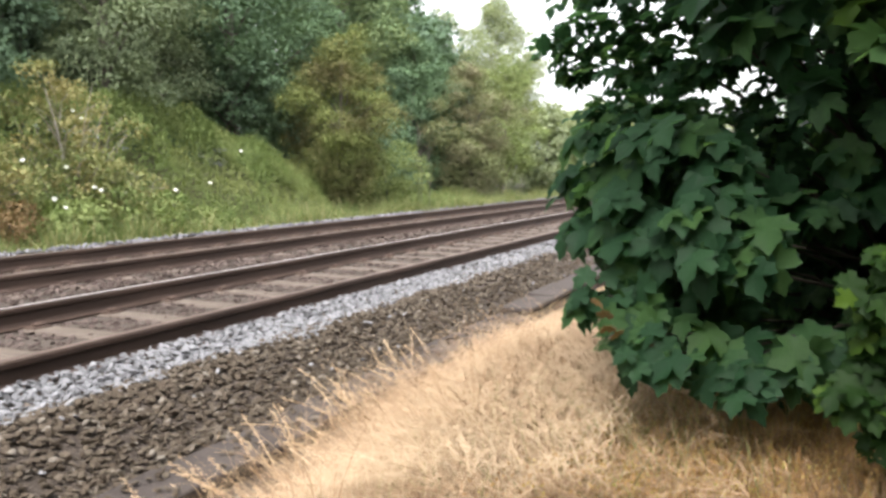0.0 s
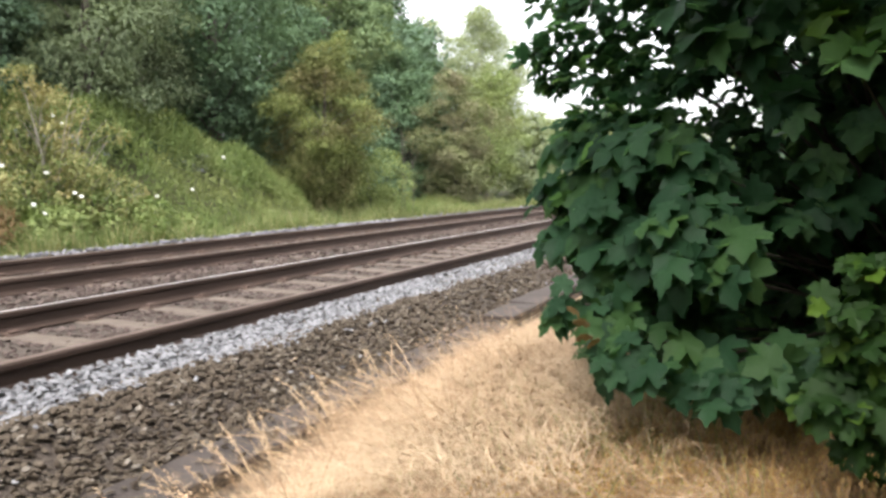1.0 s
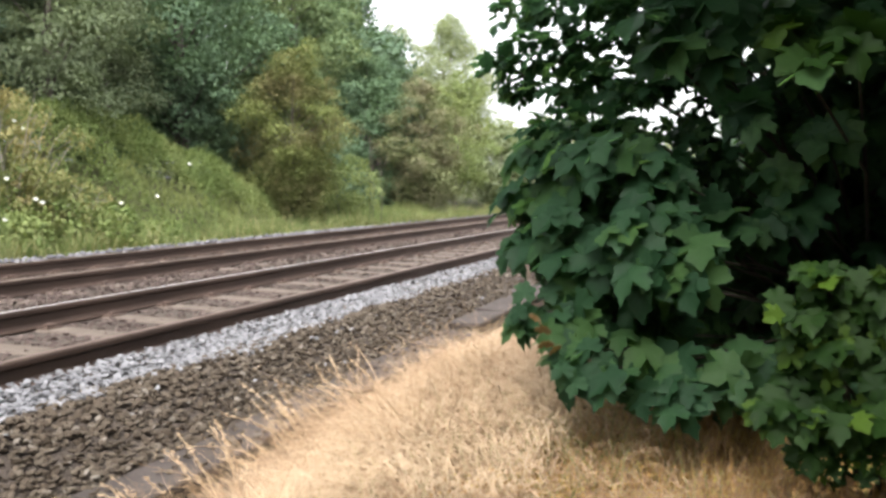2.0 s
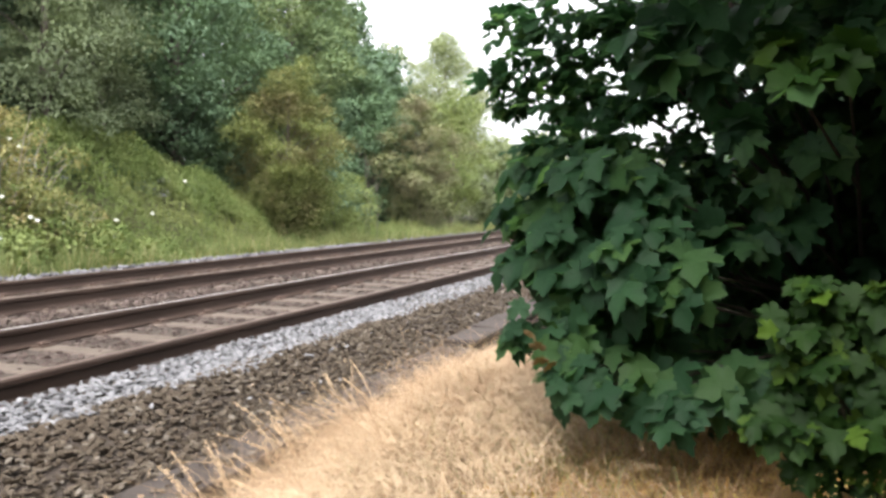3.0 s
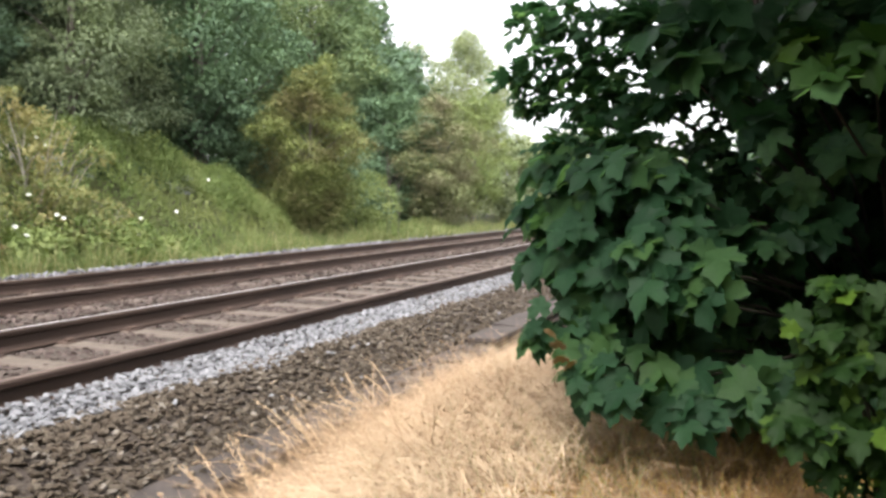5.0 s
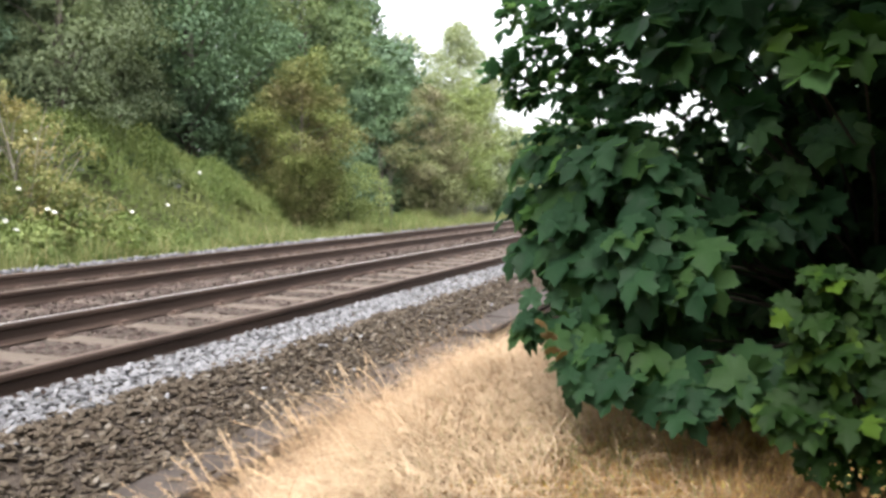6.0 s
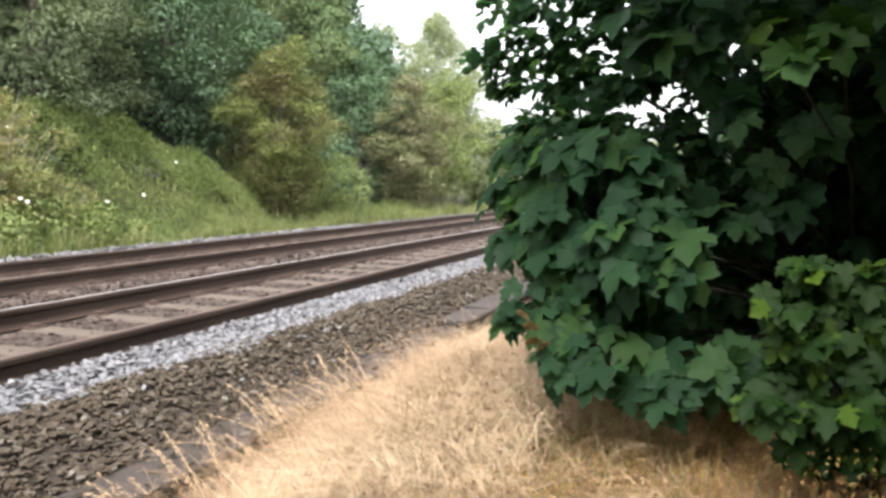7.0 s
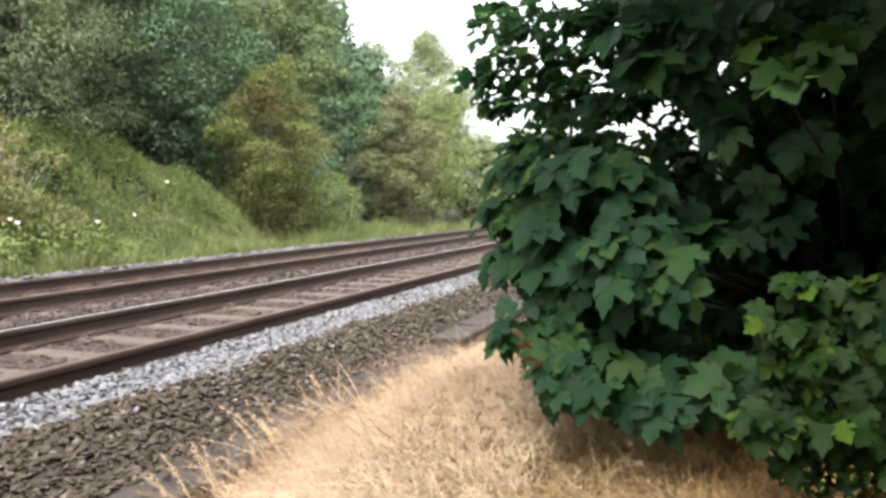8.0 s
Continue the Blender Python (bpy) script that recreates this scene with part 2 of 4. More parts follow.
# ---- the lie of the land: a straight double track below a wooded bank ----
RAILS = (-3.76, -5.195, -6.845, -8.28)
RAIL_TOP = 0.523
BED = 0.352


def bank_cover(x, y):
    """Height of the bramble cover on the bank."""
    top = 0.75 + 2.0 * (1 - smooth_step(12.5, 20.5, y)) + 0.25 * smooth_step(24, 40, y)
    return 0.25 + (top - 0.25) * smooth_step(-9.7, -12.1, x) + 0.3 * ripple(x, y, 1.6) + 0.2 * ripple(x, y, 4.3) + 0.12 * ripple(y, x, 9.0)


def verge_shift(y):
    """How far the edge of the verge draws back from the cable trough."""
    return 0.36 * (1 - smooth_step(2.3, 5.0, y))


def land(x, y):
    x, y = np.asarray(x, float), np.asarray(y, float)
    s = x - verge_shift(y)
    verge = 0.04 * ripple(x, y, 0.9) * smooth_step(-2.2, -1.2, x) + 0.42 * smooth_step(-2.3, -1.35, s) * (1 - 0.3 * smooth_step(4.0, 5.8, y) - 0.4 * smooth_step(6.0, 7.2, y)) + 0.15 * smooth_step(-1.4, 0.0, x)
    shoulder = 0.06 + (BED - 0.06) * smooth_step(-2.62, -3.24, x)
    near = np.where(x > -2.4, verge, np.where(x > -2.66, 0.03, shoulder))
    far = BED + 0.115 * smooth_step(-8.45, -8.7, x) - 0.25 * smooth_step(-8.95, -9.5, x) + 0.03 * ripple(x, y, 1.2) * smooth_step(-9.3, -9.9, x)
    rise = (0.55 + 1.15 * (1 - smooth_step(12.5, 21.0, y))) * smooth_step(-9.9, -13.0, x) + 0.9 * smooth_step(-13, -19, x)
    return np.where(x > -6.0, near, far + rise)


def ground_sheet():
    xs = np.concatenate([[-1500, -600, -200, -80, -40], np.arange(-26, -9.0, 0.6), np.arange(-9.0, 3.0, 0.11), np.arange(3.0, 14, 0.8), [20, 40, 80, 200, 600, 1500]])
    ys = np.concatenate([[-1500, -400, -100, -40, -15], np.arange(-8, 1.0, 0.6), np.arange(1.0, 12, 0.16), np.arange(12, 45, 0.7), np.arange(45, 100, 4), [110, 150, 250, 500, 1500]])
    gx, gy = np.meshgrid(xs, ys)
    v = np.stack([gx, gy, land(gx, gy)], -1).reshape(-1, 3)
    w, h = len(xs), len(ys)
    i = np.arange(w - 1)[None] + np.arange(h - 1)[:, None] * w
    f = np.stack([i, i + 1, i + 1 + w, i + w], -1).reshape(-1, 4)
    me = mesh_of("ground", v, f, "soil", True)
    me.materials.append(M["bed"])
    me.materials.append(M["bank"])
    mid = (gx[:-1, :-1] + gx[1:, 1:]).ravel() / 2
    me.polygons.foreach_set("material_index", np.where(mid > -2.4 + verge_shift((gy[:-1, :-1] + gy[1:, 1:]).ravel() / 2), 0, np.where(mid > -9.1, 1, 2)).astype(np.int32))
    tagged(new("ground", me), "dry verge, stony trackbed and overgrown bank as one ground", "ground", kind="structure")


ground_sheet()


# ---- the two tracks ----
def rail_profile():
    half = [(0.06, 0.0), (0.06, 0.008), (0.024, 0.02), (0.010, 0.04), (0.010, 0.112), (0.034, 0.122), (0.036, 0.148), (0.030, 0.157)]
    return half + [(-x, z) for x, z in reversed(half)]


def rail(x, shiny, label):
    y0, y1 = -12.0, 150.0
    ring = rail_profile()
    k = len(ring)
    ys = np.linspace(y0, y1, 28)
    v = [(px, y, pz) for y in ys for px, pz in ring]
    f = [(i * k + j, i * k + (j + 1) % k, (i + 1) * k + (j + 1) % k, (i + 1) * k + j) for i in range(len(ys) - 1) for j in range(k)]
    t = thing("rail", x, 0, RAIL_TOP - 0.159, label, "rail", "running rails")
    held("rail_section", mesh_of("rail_section", v, f, "rust"), t)
    # on the shiny rail a pale far-edge strip stands in for the highlight
    part("rail_head", box_bm(-0.026 if not shiny else -0.024, 0.026 if not shiny else -0.010, y0, y1, 0.157, 0.1605, 0.001), "shine" if shiny else "dull", t, "pale strip for the glint on the polished running surface" if shiny else "dull brown running surface")
    return t


def sleeper(x):
    """A sleeper with a chair under each rail, its origin on the track's middle line."""
    t = thing("railway_sleeper", x, 0, 0, "weathered grey-brown sleeper bedded in ballast under two rails", "sleeper", "sleepers of the tracks")
    part("beam", box_bm(-1.15, 1.15, -0.11, 0.11, BED - 0.13, BED + 0.012, 0.012), "sleeper", t)
    for s in (-0.7175, 0.7175):
        bm = box_bm(s - 0.16, s + 0.16, -0.08, 0.08, BED + 0.008, BED + 0.024, 0.004)
        for side in (-1, 1):
            other = box_bm(s + side * 0.105 - 0.028, s + side * 0.105 + 0.028, -0.05, 0.05, BED + 0.02, BED + 0.05, 0.012)
            me = bpy.data.meshes.new("jaw")
            other.to_mesh(me)
            other.free()
            bm.from_mesh(me)
            bpy.data.meshes.remove(me)
        part("rail_chair", bm, "iron", t, "dark rusty rail chair")
    return t


for i, x in enumerate(RAILS):
    rail(x, i == 1, ("dark rusty steel rail of the nearer track", "rusty steel rail with a worn head and a pale strip for its glint", "brown rusty rail of the farther track", "dark rusty rail beside the far ballast edge")[i])
for cx, off in (((RAILS[0] + RAILS[1]) / 2, 0.0), ((RAILS[2] + RAILS[3]) / 2, 0.3)):
    first = sleeper(cx)
    first.matrix_basis = pose(cx, -2 + off, 0)
    for k in range(1, 120):
        copy_thing(first, pose(cx, -2 + off + 0.68 * k, 0, 0, 0, 0.6 * math.sin(k * 2.3)))


# ---- concrete cable trough along the foot of the ballast ----
def cable_trough():
    t = thing("cable_trough", 0, 0, 0, "grey concrete cable trough half buried beside the ballast", "cable trough", kind="structure")
    part("channel", box_bm(-2.70, -2.42, -4, 60, -0.05, 0.075), "concrete", t)
    part("raised_wall", box_bm(-2.69, -2.52, 7.3, 12.2, 0.072, 0.138), "concrete", t)
    first = None
    rng = random.Random(5)
    for k in range(70):
        y = -4 + 0.905 * k
        if first is None:
            first = part("lid", box_bm(-0.165, 0.165, -0.445, 0.445, 0, 0.045, 0.008), "concrete", t)
            lid = first
        else:
            lid = held("lid", first.data, t)
        lid.matrix_basis = pose(-2.56 + rng.uniform(-0.012, 0.012), y, 0.077 + rng.uniform(0, 0.012) + (0.064 if 7.5 < y < 12 else 0), rng.uniform(-0.8, 0.8), rng.uniform(-2, 2), rng.uniform(-1.2, 1.2))


cable_trough()


# ---- ballast ----
def stone_template(rng):
    bm = bmesh.new()
    bmesh.ops.create_icosphere(bm, subdivisions=1, radius=0.5)
    sx, sy, sz = rng.uniform(0.8, 1.35), rng.uniform(0.7, 1.0), rng.uniform(0.24, 0.42)
    v = np.array([[c.co.x * sx, c.co.y * sy, c.co.z * sz] for c in bm.verts]) * np.array([[rng.uniform(0.72, 1.12)] for _ in bm.verts])
    f = np.array([[w.index for w in p.verts] for p in bm.faces])
    bm.free()
    return v, f


STONES = [stone_template(np.random.default_rng(40 + i)) for i in range(8)]


def scatter(rng, density, x0, x1, y0, y1):
    n = int(density * abs(x1 - x0) * (y1 - y0))
    return rng.uniform(min(x0, x1), max(x0, x1), n), rng.uniform(y0, y1, n)


def stones_at(name, parent, mat, rng, x, y, size, lift=0.2, label=""):
    z = land(x, y) + size * lift
    pos, vs, fs, base = np.stack([x, y, z], 1), [], [], 0
    kind = rng.integers(0, len(STONES), len(x))
    for k, (tv, tf) in enumerate(STONES):
        pick = kind == k
        if pick.any():
            rot = turns(np.stack([rng.normal(size=pick.sum()), rng.normal(size=pick.sum()), rng.normal(size=pick.sum()) * 0.5], 1), np.stack([rng.normal(size=pick.sum()) * 0.5, rng.normal(size=pick.sum()) * 0.5, np.ones(pick.sum())], 1))
            v, f = many(tv, tf, pos[pick], rot, size[pick])
            vs.append(v), fs.append(f + base)
            base += len(v)
    ob = held(name, mesh_of(name, np.concatenate(vs), np.concatenate(fs), mat), parent, label)
    return tagged(ob, kind="stuff")


def ballast():
    rng = np.random.default_rng(11)
    t = thing("ballast", 0, 0, 0, "crushed stone ballast, fresh pale band over brown shoulder", "ballast", kind="structure")
    # brown shoulder
    for y0, y1, dens, lo, hi in ((-7, 0.8, 150, 0.05, 0.085), (0.8, 7, 1600, 0.028, 0.054), (7, 16, 640, 0.034, 0.062), (16, 45, 140, 0.05, 0.09)):
        x, y = scatter(rng, dens, -2.72, -3.32, y0, y1)
        stones_at("shoulder_stones", t, "brown_stone", rng, x, y, rng.uniform(lo, hi, len(x)), 0.3)
    x, y = scatter(rng, 190, -2.40, -2.74, 1, 7.4)
    spill = stones_at("spilt_stones", t, "brown_stone", rng, x, y, rng.uniform(0.025, 0.05, len(x)), 0.25)
    spill.location.z = 0.105
    x, y = scatter(rng, 700, -2.41, -1.8, 0.8, 5.2)
    keep = x < -2.3 + verge_shift(y)
    stones_at("foot_stones", t, "brown_stone", rng, x[keep], y[keep], rng.uniform(0.02, 0.045, keep.sum()), 0.25)
    # pale fresh stones heaped between the shoulder and the rail
    for y0, y1, dens, lo, hi in ((-7, 0.8, 170, 0.05, 0.085), (0.8, 8, 1550, 0.028, 0.054), (8, 18, 800, 0.032, 0.055), (18, 60, 150, 0.055, 0.09)):
        x, y = scatter(rng, dens, -3.02, -3.68, y0, y1)
        edge = -3.25 + 0.09 * ripple(x * 0, y, 2.1) + 0.06 * ripple(x, y, 7)
        keep = x < edge + rng.normal(0, 0.025, len(x))
        stones_at("pale_stones", t, "white_stone", rng, x[keep], y[keep], rng.uniform(lo, hi, keep.sum()), 0.45 + 0.75 * smooth_step(-3.4, -3.62, x[keep]))
    x, y = scatter(rng, 6, -2.75, -3.3, 1, 14)
    stones_at("stray_pale_stones", t, "white_stone", rng, x, y, rng.uniform(0.03, 0.055, len(x)), 0.75)
    # cribs, six-foot and far cess
    for y0, y1, dens, lo, hi in ((-7, 1, 80, 0.055, 0.085), (1, 9, 360, 0.034, 0.06), (9, 20, 130, 0.05, 0.075), (20, 60, 26, 0.08, 0.13)):
        for x0, x1 in ((-3.86, -5.1), (-5.29, -6.75), (-6.94, -8.19)):
            x, y = scatter(rng, dens, x0, x1, y0, y1)
            off = 0.0 if x0 > -5 else 0.3
            bare = np.abs((y + 2 - off + 0.34) % 0.68 - 0.34) < 0.13
            keep = rng.random(len(x)) < (0.8 if x0 == -5.29 else np.where(bare, 0.07 if off == 0 else 0.25, 0.85))
            stones_at("track_stones", t, "rust_stone", rng, x[keep], y[keep], rng.uniform(lo, hi, keep.sum()), 0.08 if x0 != -5.29 else 0.25)
    for y0, y1, dens in ((-7, 4, 60), (4, 18, 170), (18, 60, 40)):
        x, y = scatter(rng, dens, -8.37, -9.2, y0, y1)
        stones_at("far_pale_stones", t, "white_stone", rng, x, y, rng.uniform(0.04, 0.08, len(x)), 0.45)
    # stones near enough to be told apart
    meshes = [mesh_of("stone", v, f, "brown_stone") for v, f in STONES]
    pale = [mesh_of("stone", v, f, "white_stone") for v, f in STONES]
    for i in range(290):
        white = i % 3 == 0
        x = rng.uniform(-3.62, -3.3) if white else rng.uniform(-3.3, -2.76)
        y = rng.uniform(2.0, 5.2)
        s = rng.uniform(0.034, 0.056)
        ob = held("stone", (pale if white else meshes)[i % 8], t)
        ob.matrix_basis = pose(x, y, float(land(x, y)) + s * (0.85 if white else 0.6), rng.uniform(-25, 25), rng.uniform(-25, 25), rng.uniform(0, 360)) @ Matrix.Scale(s, 4)


# ---- trees and shrubs ----
LEAF_V = np.array([(0, -0.5, 0), (0.32, 0.0, 0.08), (0, 0.5, -0.04), (-0.32, 0.0, 0.08)])
LEAF_F = np.array([(0, 1, 2), (0, 2, 3)])


SMALL_V = np.array([(-0.3, -0.42, 0.0), (0.32, -0.3, 0.05), (0.04, 0.58, -0.06)])
SMALL_F = np.array([(0, 1, 2)])


def crown_leaves(rng, clumps, per_area, leaf, droop=0.3):
    """Leaves over and through a set of clumps (x, y, z, r)."""
    ps, ns = [], []
    for x, y, z, r in clumps:
        n = int(per_area * r * r)
        d = rng.normal(size=(n, 3)) + np.array([0, 0, 0.7])
        d /= np.linalg.norm(d, axis=1, keepdims=True)
        rad = r * (0.72 + 0.33 * rng.random(n) ** 0.7)
        rad *= 1 + 0.22 * np.sin(d[:, 0] * 5 + x * 3) * np.sin(d[:, 2] * 6 + y) + 0.17 * rng.normal(size=n)
        ps.append(np.array([x, y, z]) + d * rad[:, None] * np.array([1, 1, 0.68]))
        ns.append(d)
    p, d = np.concatenate(ps), np.concatenate(ns)
    normal = d * 1.1 + np.array([0, 0, 0.45]) + rng.normal(size=p.shape) * 0.2
    forward = rng.normal(size=p.shape) + d * 0.6 - np.array([0, 0, droop])
    return many(SMALL_V, SMALL_F, p, turns(forward, normal), rng.uniform(0.65, 1.25, len(p)) * leaf)


def tree(name, x, y, height, radius, leaf_mat, label, category="tree", leaf=0.1, low=0.25, clump=0.85, count=26, seed=1, per_area=877, trunk=0.14, droop=0.3, shape=0.9, bark="bark"):
    rng = np.random.default_rng(seed)
    z0 = float(land(x, y)) - 0.05
    t = thing(name, x, y, z0, label, category)
    stems, clumps = [], []
    lean = rng.normal(0, 0.25, 2)
    top = height * 0.86
    axis = [(lean[0] * k * k, lean[1] * k * k, top * k) for k in (0, 0.25, 0.5, 0.75, 1.0)]
    stems.append(tube(axis, [trunk * (1 - 0.85 * k) for k in (0, 0.25, 0.5, 0.75, 1.0)], 8))
    for i in range(count):
        k = (i + 0.5) / count
        h = low + (1 - low) * k
        width = radius * (math.sin(math.pi * min(1, (h - low * 0.5) / (1 - low * 0.5)) ** shape) * 0.85 + 0.12)
        ang = i * 2.39996 + rng.uniform(-0.5, 0.5)
        rr = width * rng.uniform(0.35, 1.0)
        c = np.array([rr * math.cos(ang) + lean[0] * h * h, rr * math.sin(ang) + lean[1] * h * h, height * h * 0.94 + rng.uniform(-0.2, 0.2)])
        s = np.array([lean[0] * h * h * 0.5, lean[1] * h * h * 0.5, max(0.1, c[2] - rr * 0.7 - 0.2)])
        mid = (s + c) / 2 + np.array([0, 0, 0.12]) + rng.normal(0, 0.06, 3)
        v, f = tube([s, mid, c], [trunk * 0.33 * (1.1 - h * 0.7), trunk * 0.2 * (1.1 - h * 0.7), 0.008], 5)
        held("limb", mesh_of("limb", v, f, bark, True), t)
        r = clump * rng.uniform(0.6, 1.15) * (1.1 - 0.45 * h)
        clumps.append((*c, r))
        for _ in range(3):
            o = rng.normal(size=3)
            o = o / np.linalg.norm(o) * r * rng.uniform(0.75, 1.05)
            clumps.append((*(c + o * np.array([1, 1, 0.8])), r * rng.uniform(0.3, 0.5)))
    v, f = tubes(stems)
    held("trunk", mesh_of("trunk", v, f, bark, True), t)
    v, f = crown_leaves(rng, clumps, per_area * 1.4, leaf * 0.88, droop)
    tagged(held("crown", mesh_of("crown", v, f, leaf_mat), t), kind="stuff")
    return t


def woods():
    tree("hawthorn", -11.0, 17.9, 4.3, 1.5, "olive_leaf", "olive and brown hawthorn with drooping twigs by the bank", leaf=0.07, low=0.1, clump=0.66, count=60, seed=3, per_area=2025, trunk=0.1, shape=1.35)
    tree("shrub", -10.4, 19.4, 2.0, 1.35, "lime_leaf", "low bright green shrub under a hawthorn", "shrub", leaf=0.07, low=0.2, clump=0.5, count=16, seed=4, per_area=2025, trunk=0.05)
    tree("brown_shrub", -11.0, 27.0, 4.9, 1.9, "brown_leaf", "rounded grey-brown and green shrub beside the track", "shrub", leaf=0.09, low=0.14, clump=0.7, count=52, seed=5, per_area=1620, trunk=0.1)
    tree("fresh_green_tree", -11.6, 31.5, 5.6, 1.8, "lime_leaf", "fresh yellow-green small tree behind a shrub", leaf=0.1, low=0.15, clump=0.8, count=26, seed=6, per_area=1215, trunk=0.1)
    tree("birch", -13.6, 36.0, 8.8, 2.4, "birch_leaf", "tall pale airy birch against the white sky", leaf=0.11, low=0.2, clump=0.95, count=80, seed=7, per_area=700, trunk=0.13, droop=0.9, shape=1.2, bark="pale_bark")
    tree("birch", -15.2, 35.0, 8.2, 2.0, "birch_leaf", "shorter pale birch beside a taller one", leaf=0.11, low=0.2, clump=0.7, count=36, seed=8, per_area=877, trunk=0.11, droop=0.9, bark="pale_bark")
    tree("broadleaf_tree", -13.6, 17.0, 8.8, 2.5, "blue_leaf", "bluish green broadleaf tree overhanging the bank", leaf=0.12, low=0.14, clump=1.25, count=28, seed=9, per_area=1012, trunk=0.2)
    tree("dark_tree", -15.6, 26.0, 10.5, 3.0, "lit_leaf", "tall tree on the bank, its leaves lightened to mid-green as if lit", leaf=0.14, low=0.12, clump=1.45, count=30, seed=10, per_area=756, trunk=0.22)
    tree("dark_tree", -13.2, 26.4, 5.6, 1.9, "blue_leaf", "dense dark green tree behind bare saplings", leaf=0.12, low=0.06, clump=0.9, count=34, seed=11, per_area=1012, trunk=0.14)
    tree("willow", -12.6, 11.9, 6.6, 1.5, "grey_leaf", "pale grey-green willow above yellowing shrubs", leaf=0.085, low=0.22, clump=0.8, count=28, seed=12, per_area=1620, trunk=0.13, droop=1.1)
    tree("willow", -13.8, 14.6, 8.5, 1.5, "grey_leaf", "tall grey-green willow with hanging twigs", leaf=0.09, low=0.24, clump=0.85, count=32, seed=13, per_area=1417, trunk=0.15, droop=1.1)
    tree("dark_tree", -14.2, 9.2, 9.0, 2.4, "dark_leaf", "dark green tree standing behind pale willows", leaf=0.12, low=0.1, clump=1.05, count=44, seed=14, per_area=1026, trunk=0.2)
    tree("dark_tree", -16.6, 13.0, 10.5, 3.0, "dark_leaf", "big dark tree closing the wood behind willows", leaf=0.19, low=0.08, clump=1.3, count=46, seed=15, per_area=380, trunk=0.22)
    tree("dark_tree", -17.6, 19.5, 11.5, 3.2, "dark_leaf", "big dark tree deep in the wood", leaf=0.22, low=0.06, clump=1.4, count=46, seed=16, per_area=300, trunk=0.24)
    tree("dark_tree", -13.6, 5.4, 8.0, 2.4, "dark_leaf", "dark green tree near the yellowing shrubs", leaf=0.13, low=0.08, clump=1.1, count=36, seed=17, per_area=810, trunk=0.2)
    for i, (x, y, h, r) in enumerate(((-13.6, 20.2, 2.6, 1.6), (-12.9, 23.0, 2.4, 1.5), (-13.8, 29.5, 3.0, 1.7), (-13.6, 8.6, 3.0, 1.6), (-14.6, 11.6, 3.2, 1.8), (-13.2, 6.4, 3.0, 1.6))):
        tree("undergrowth", x, y, h, r, "dark_leaf", "dark undergrowth in the shade below tall trees", "shrub", leaf=0.14, low=0.05, clump=0.8, count=20, seed=130 + i, per_area=420, trunk=0.06)
    for i, (x, y, h, r) in enumerate(((-20, 8, 12, 3.4), (-21, 14.5, 13, 3.6), (-21.5, 22, 13, 3.8), (-19.5, 28, 12, 3.4), (-17.5, 4, 11, 3.2), (-18, 33, 9, 3.0), (-15, 31.5, 6.5, 2.2))):
        tree("dark_tree", x, y, h, r, "dark_leaf", "big dark tree deep in the wood", leaf=0.34, low=0.04, clump=1.6, count=44, seed=80 + i, per_area=150, trunk=0.24)
    for i, (x, y, h, r) in enumerate(((-11.2, 36, 4.0, 1.9), (-10.8, 41, 4.2, 2.0), (-11.5, 47, 5.0, 2.4), (-10.6, 54, 4.6, 2.4), (-11.2, 63, 6.0, 3.0), (-9.6, 74, 6.5, 3.4), (-4.5, 96, 7.0, 4.0), (-7.5, 86, 7.0, 3.6))):
        tree("lineside_tree", x, y, h, r, "lime_leaf" if i % 2 else "birch_leaf", "light green tree far along the track", leaf=0.22, low=0.08, clump=1.1, count=26, seed=30 + i, per_area=280, trunk=0.12)
    # unseen trees behind and beside the camera, added to shade the bush
    for i, (x, y, h, r) in enumerate(((2.3, -0.3, 4.2, 1.3), (1.6, -2.4, 4.5, 1.4), (3.4, -1.6, 6.5, 2.0), (2.2, -4.2, 7.0, 2.2), (5.2, 1.6, 7.0, 2.3), (-0.6, -6.2, 6.0, 2.2), (0.7, -3.4, 5.0, 1.6), (4.8, -4.6, 7.5, 2.4))):
        tree("verge_tree", x, y, h, r, "dark_leaf", "unseen dark tree added behind the camera to shade the sycamore", leaf=0.3, low=0.1, clump=1.2, count=30, seed=110 + i, per_area=190, trunk=0.14)
    for i, (x, y, h, r) in enumerate(((2.6, 7.0, 3.2, 1.5), (0.9, 8.6, 2.6, 1.4), (4.2, 5.2, 3.6, 1.6), (2.6, 11.5, 3.0, 1.6), (1.2, 15.0, 3.0, 1.6))):
        tree("hedge_shrub", x, y, h, r, "dark_leaf", "dense dark shrub behind the sycamore", "shrub", leaf=0.16, low=0.1, clump=0.7, count=26, seed=50 + i, per_area=420, trunk=0.07)


def yellow_shrub(x, y, height, radius, seed):
    t = tree("yellowing_shrub", x, y, height, radius, "yellow_leaf", "yellowing shrub with bare grey twigs among brambles", "shrub", leaf=0.07, low=0.3, clump=0.4, count=26, seed=seed, per_area=1215, trunk=0.05, bark="pale_bark")
    rng = np.random.default_rng(seed)
    for _ in range(16):
        a, r = rng.uniform(0, 6.28), radius * rng.uniform(0.4, 1.05)
        h = height * rng.uniform(0.35, 0.9)
        p = np.array([r * math.cos(a), r * math.sin(a), h])
        v, f = tube([p * 0.35, p * 0.75 + (0, 0, 0.18), p + (0, 0, rng.uniform(-0.15, 0.1))], [0.009, 0.007, 0.003], 5)
        held("twig", mesh_of("twig", v, f, "pale_bark", True), t, "bare pale grey twig")


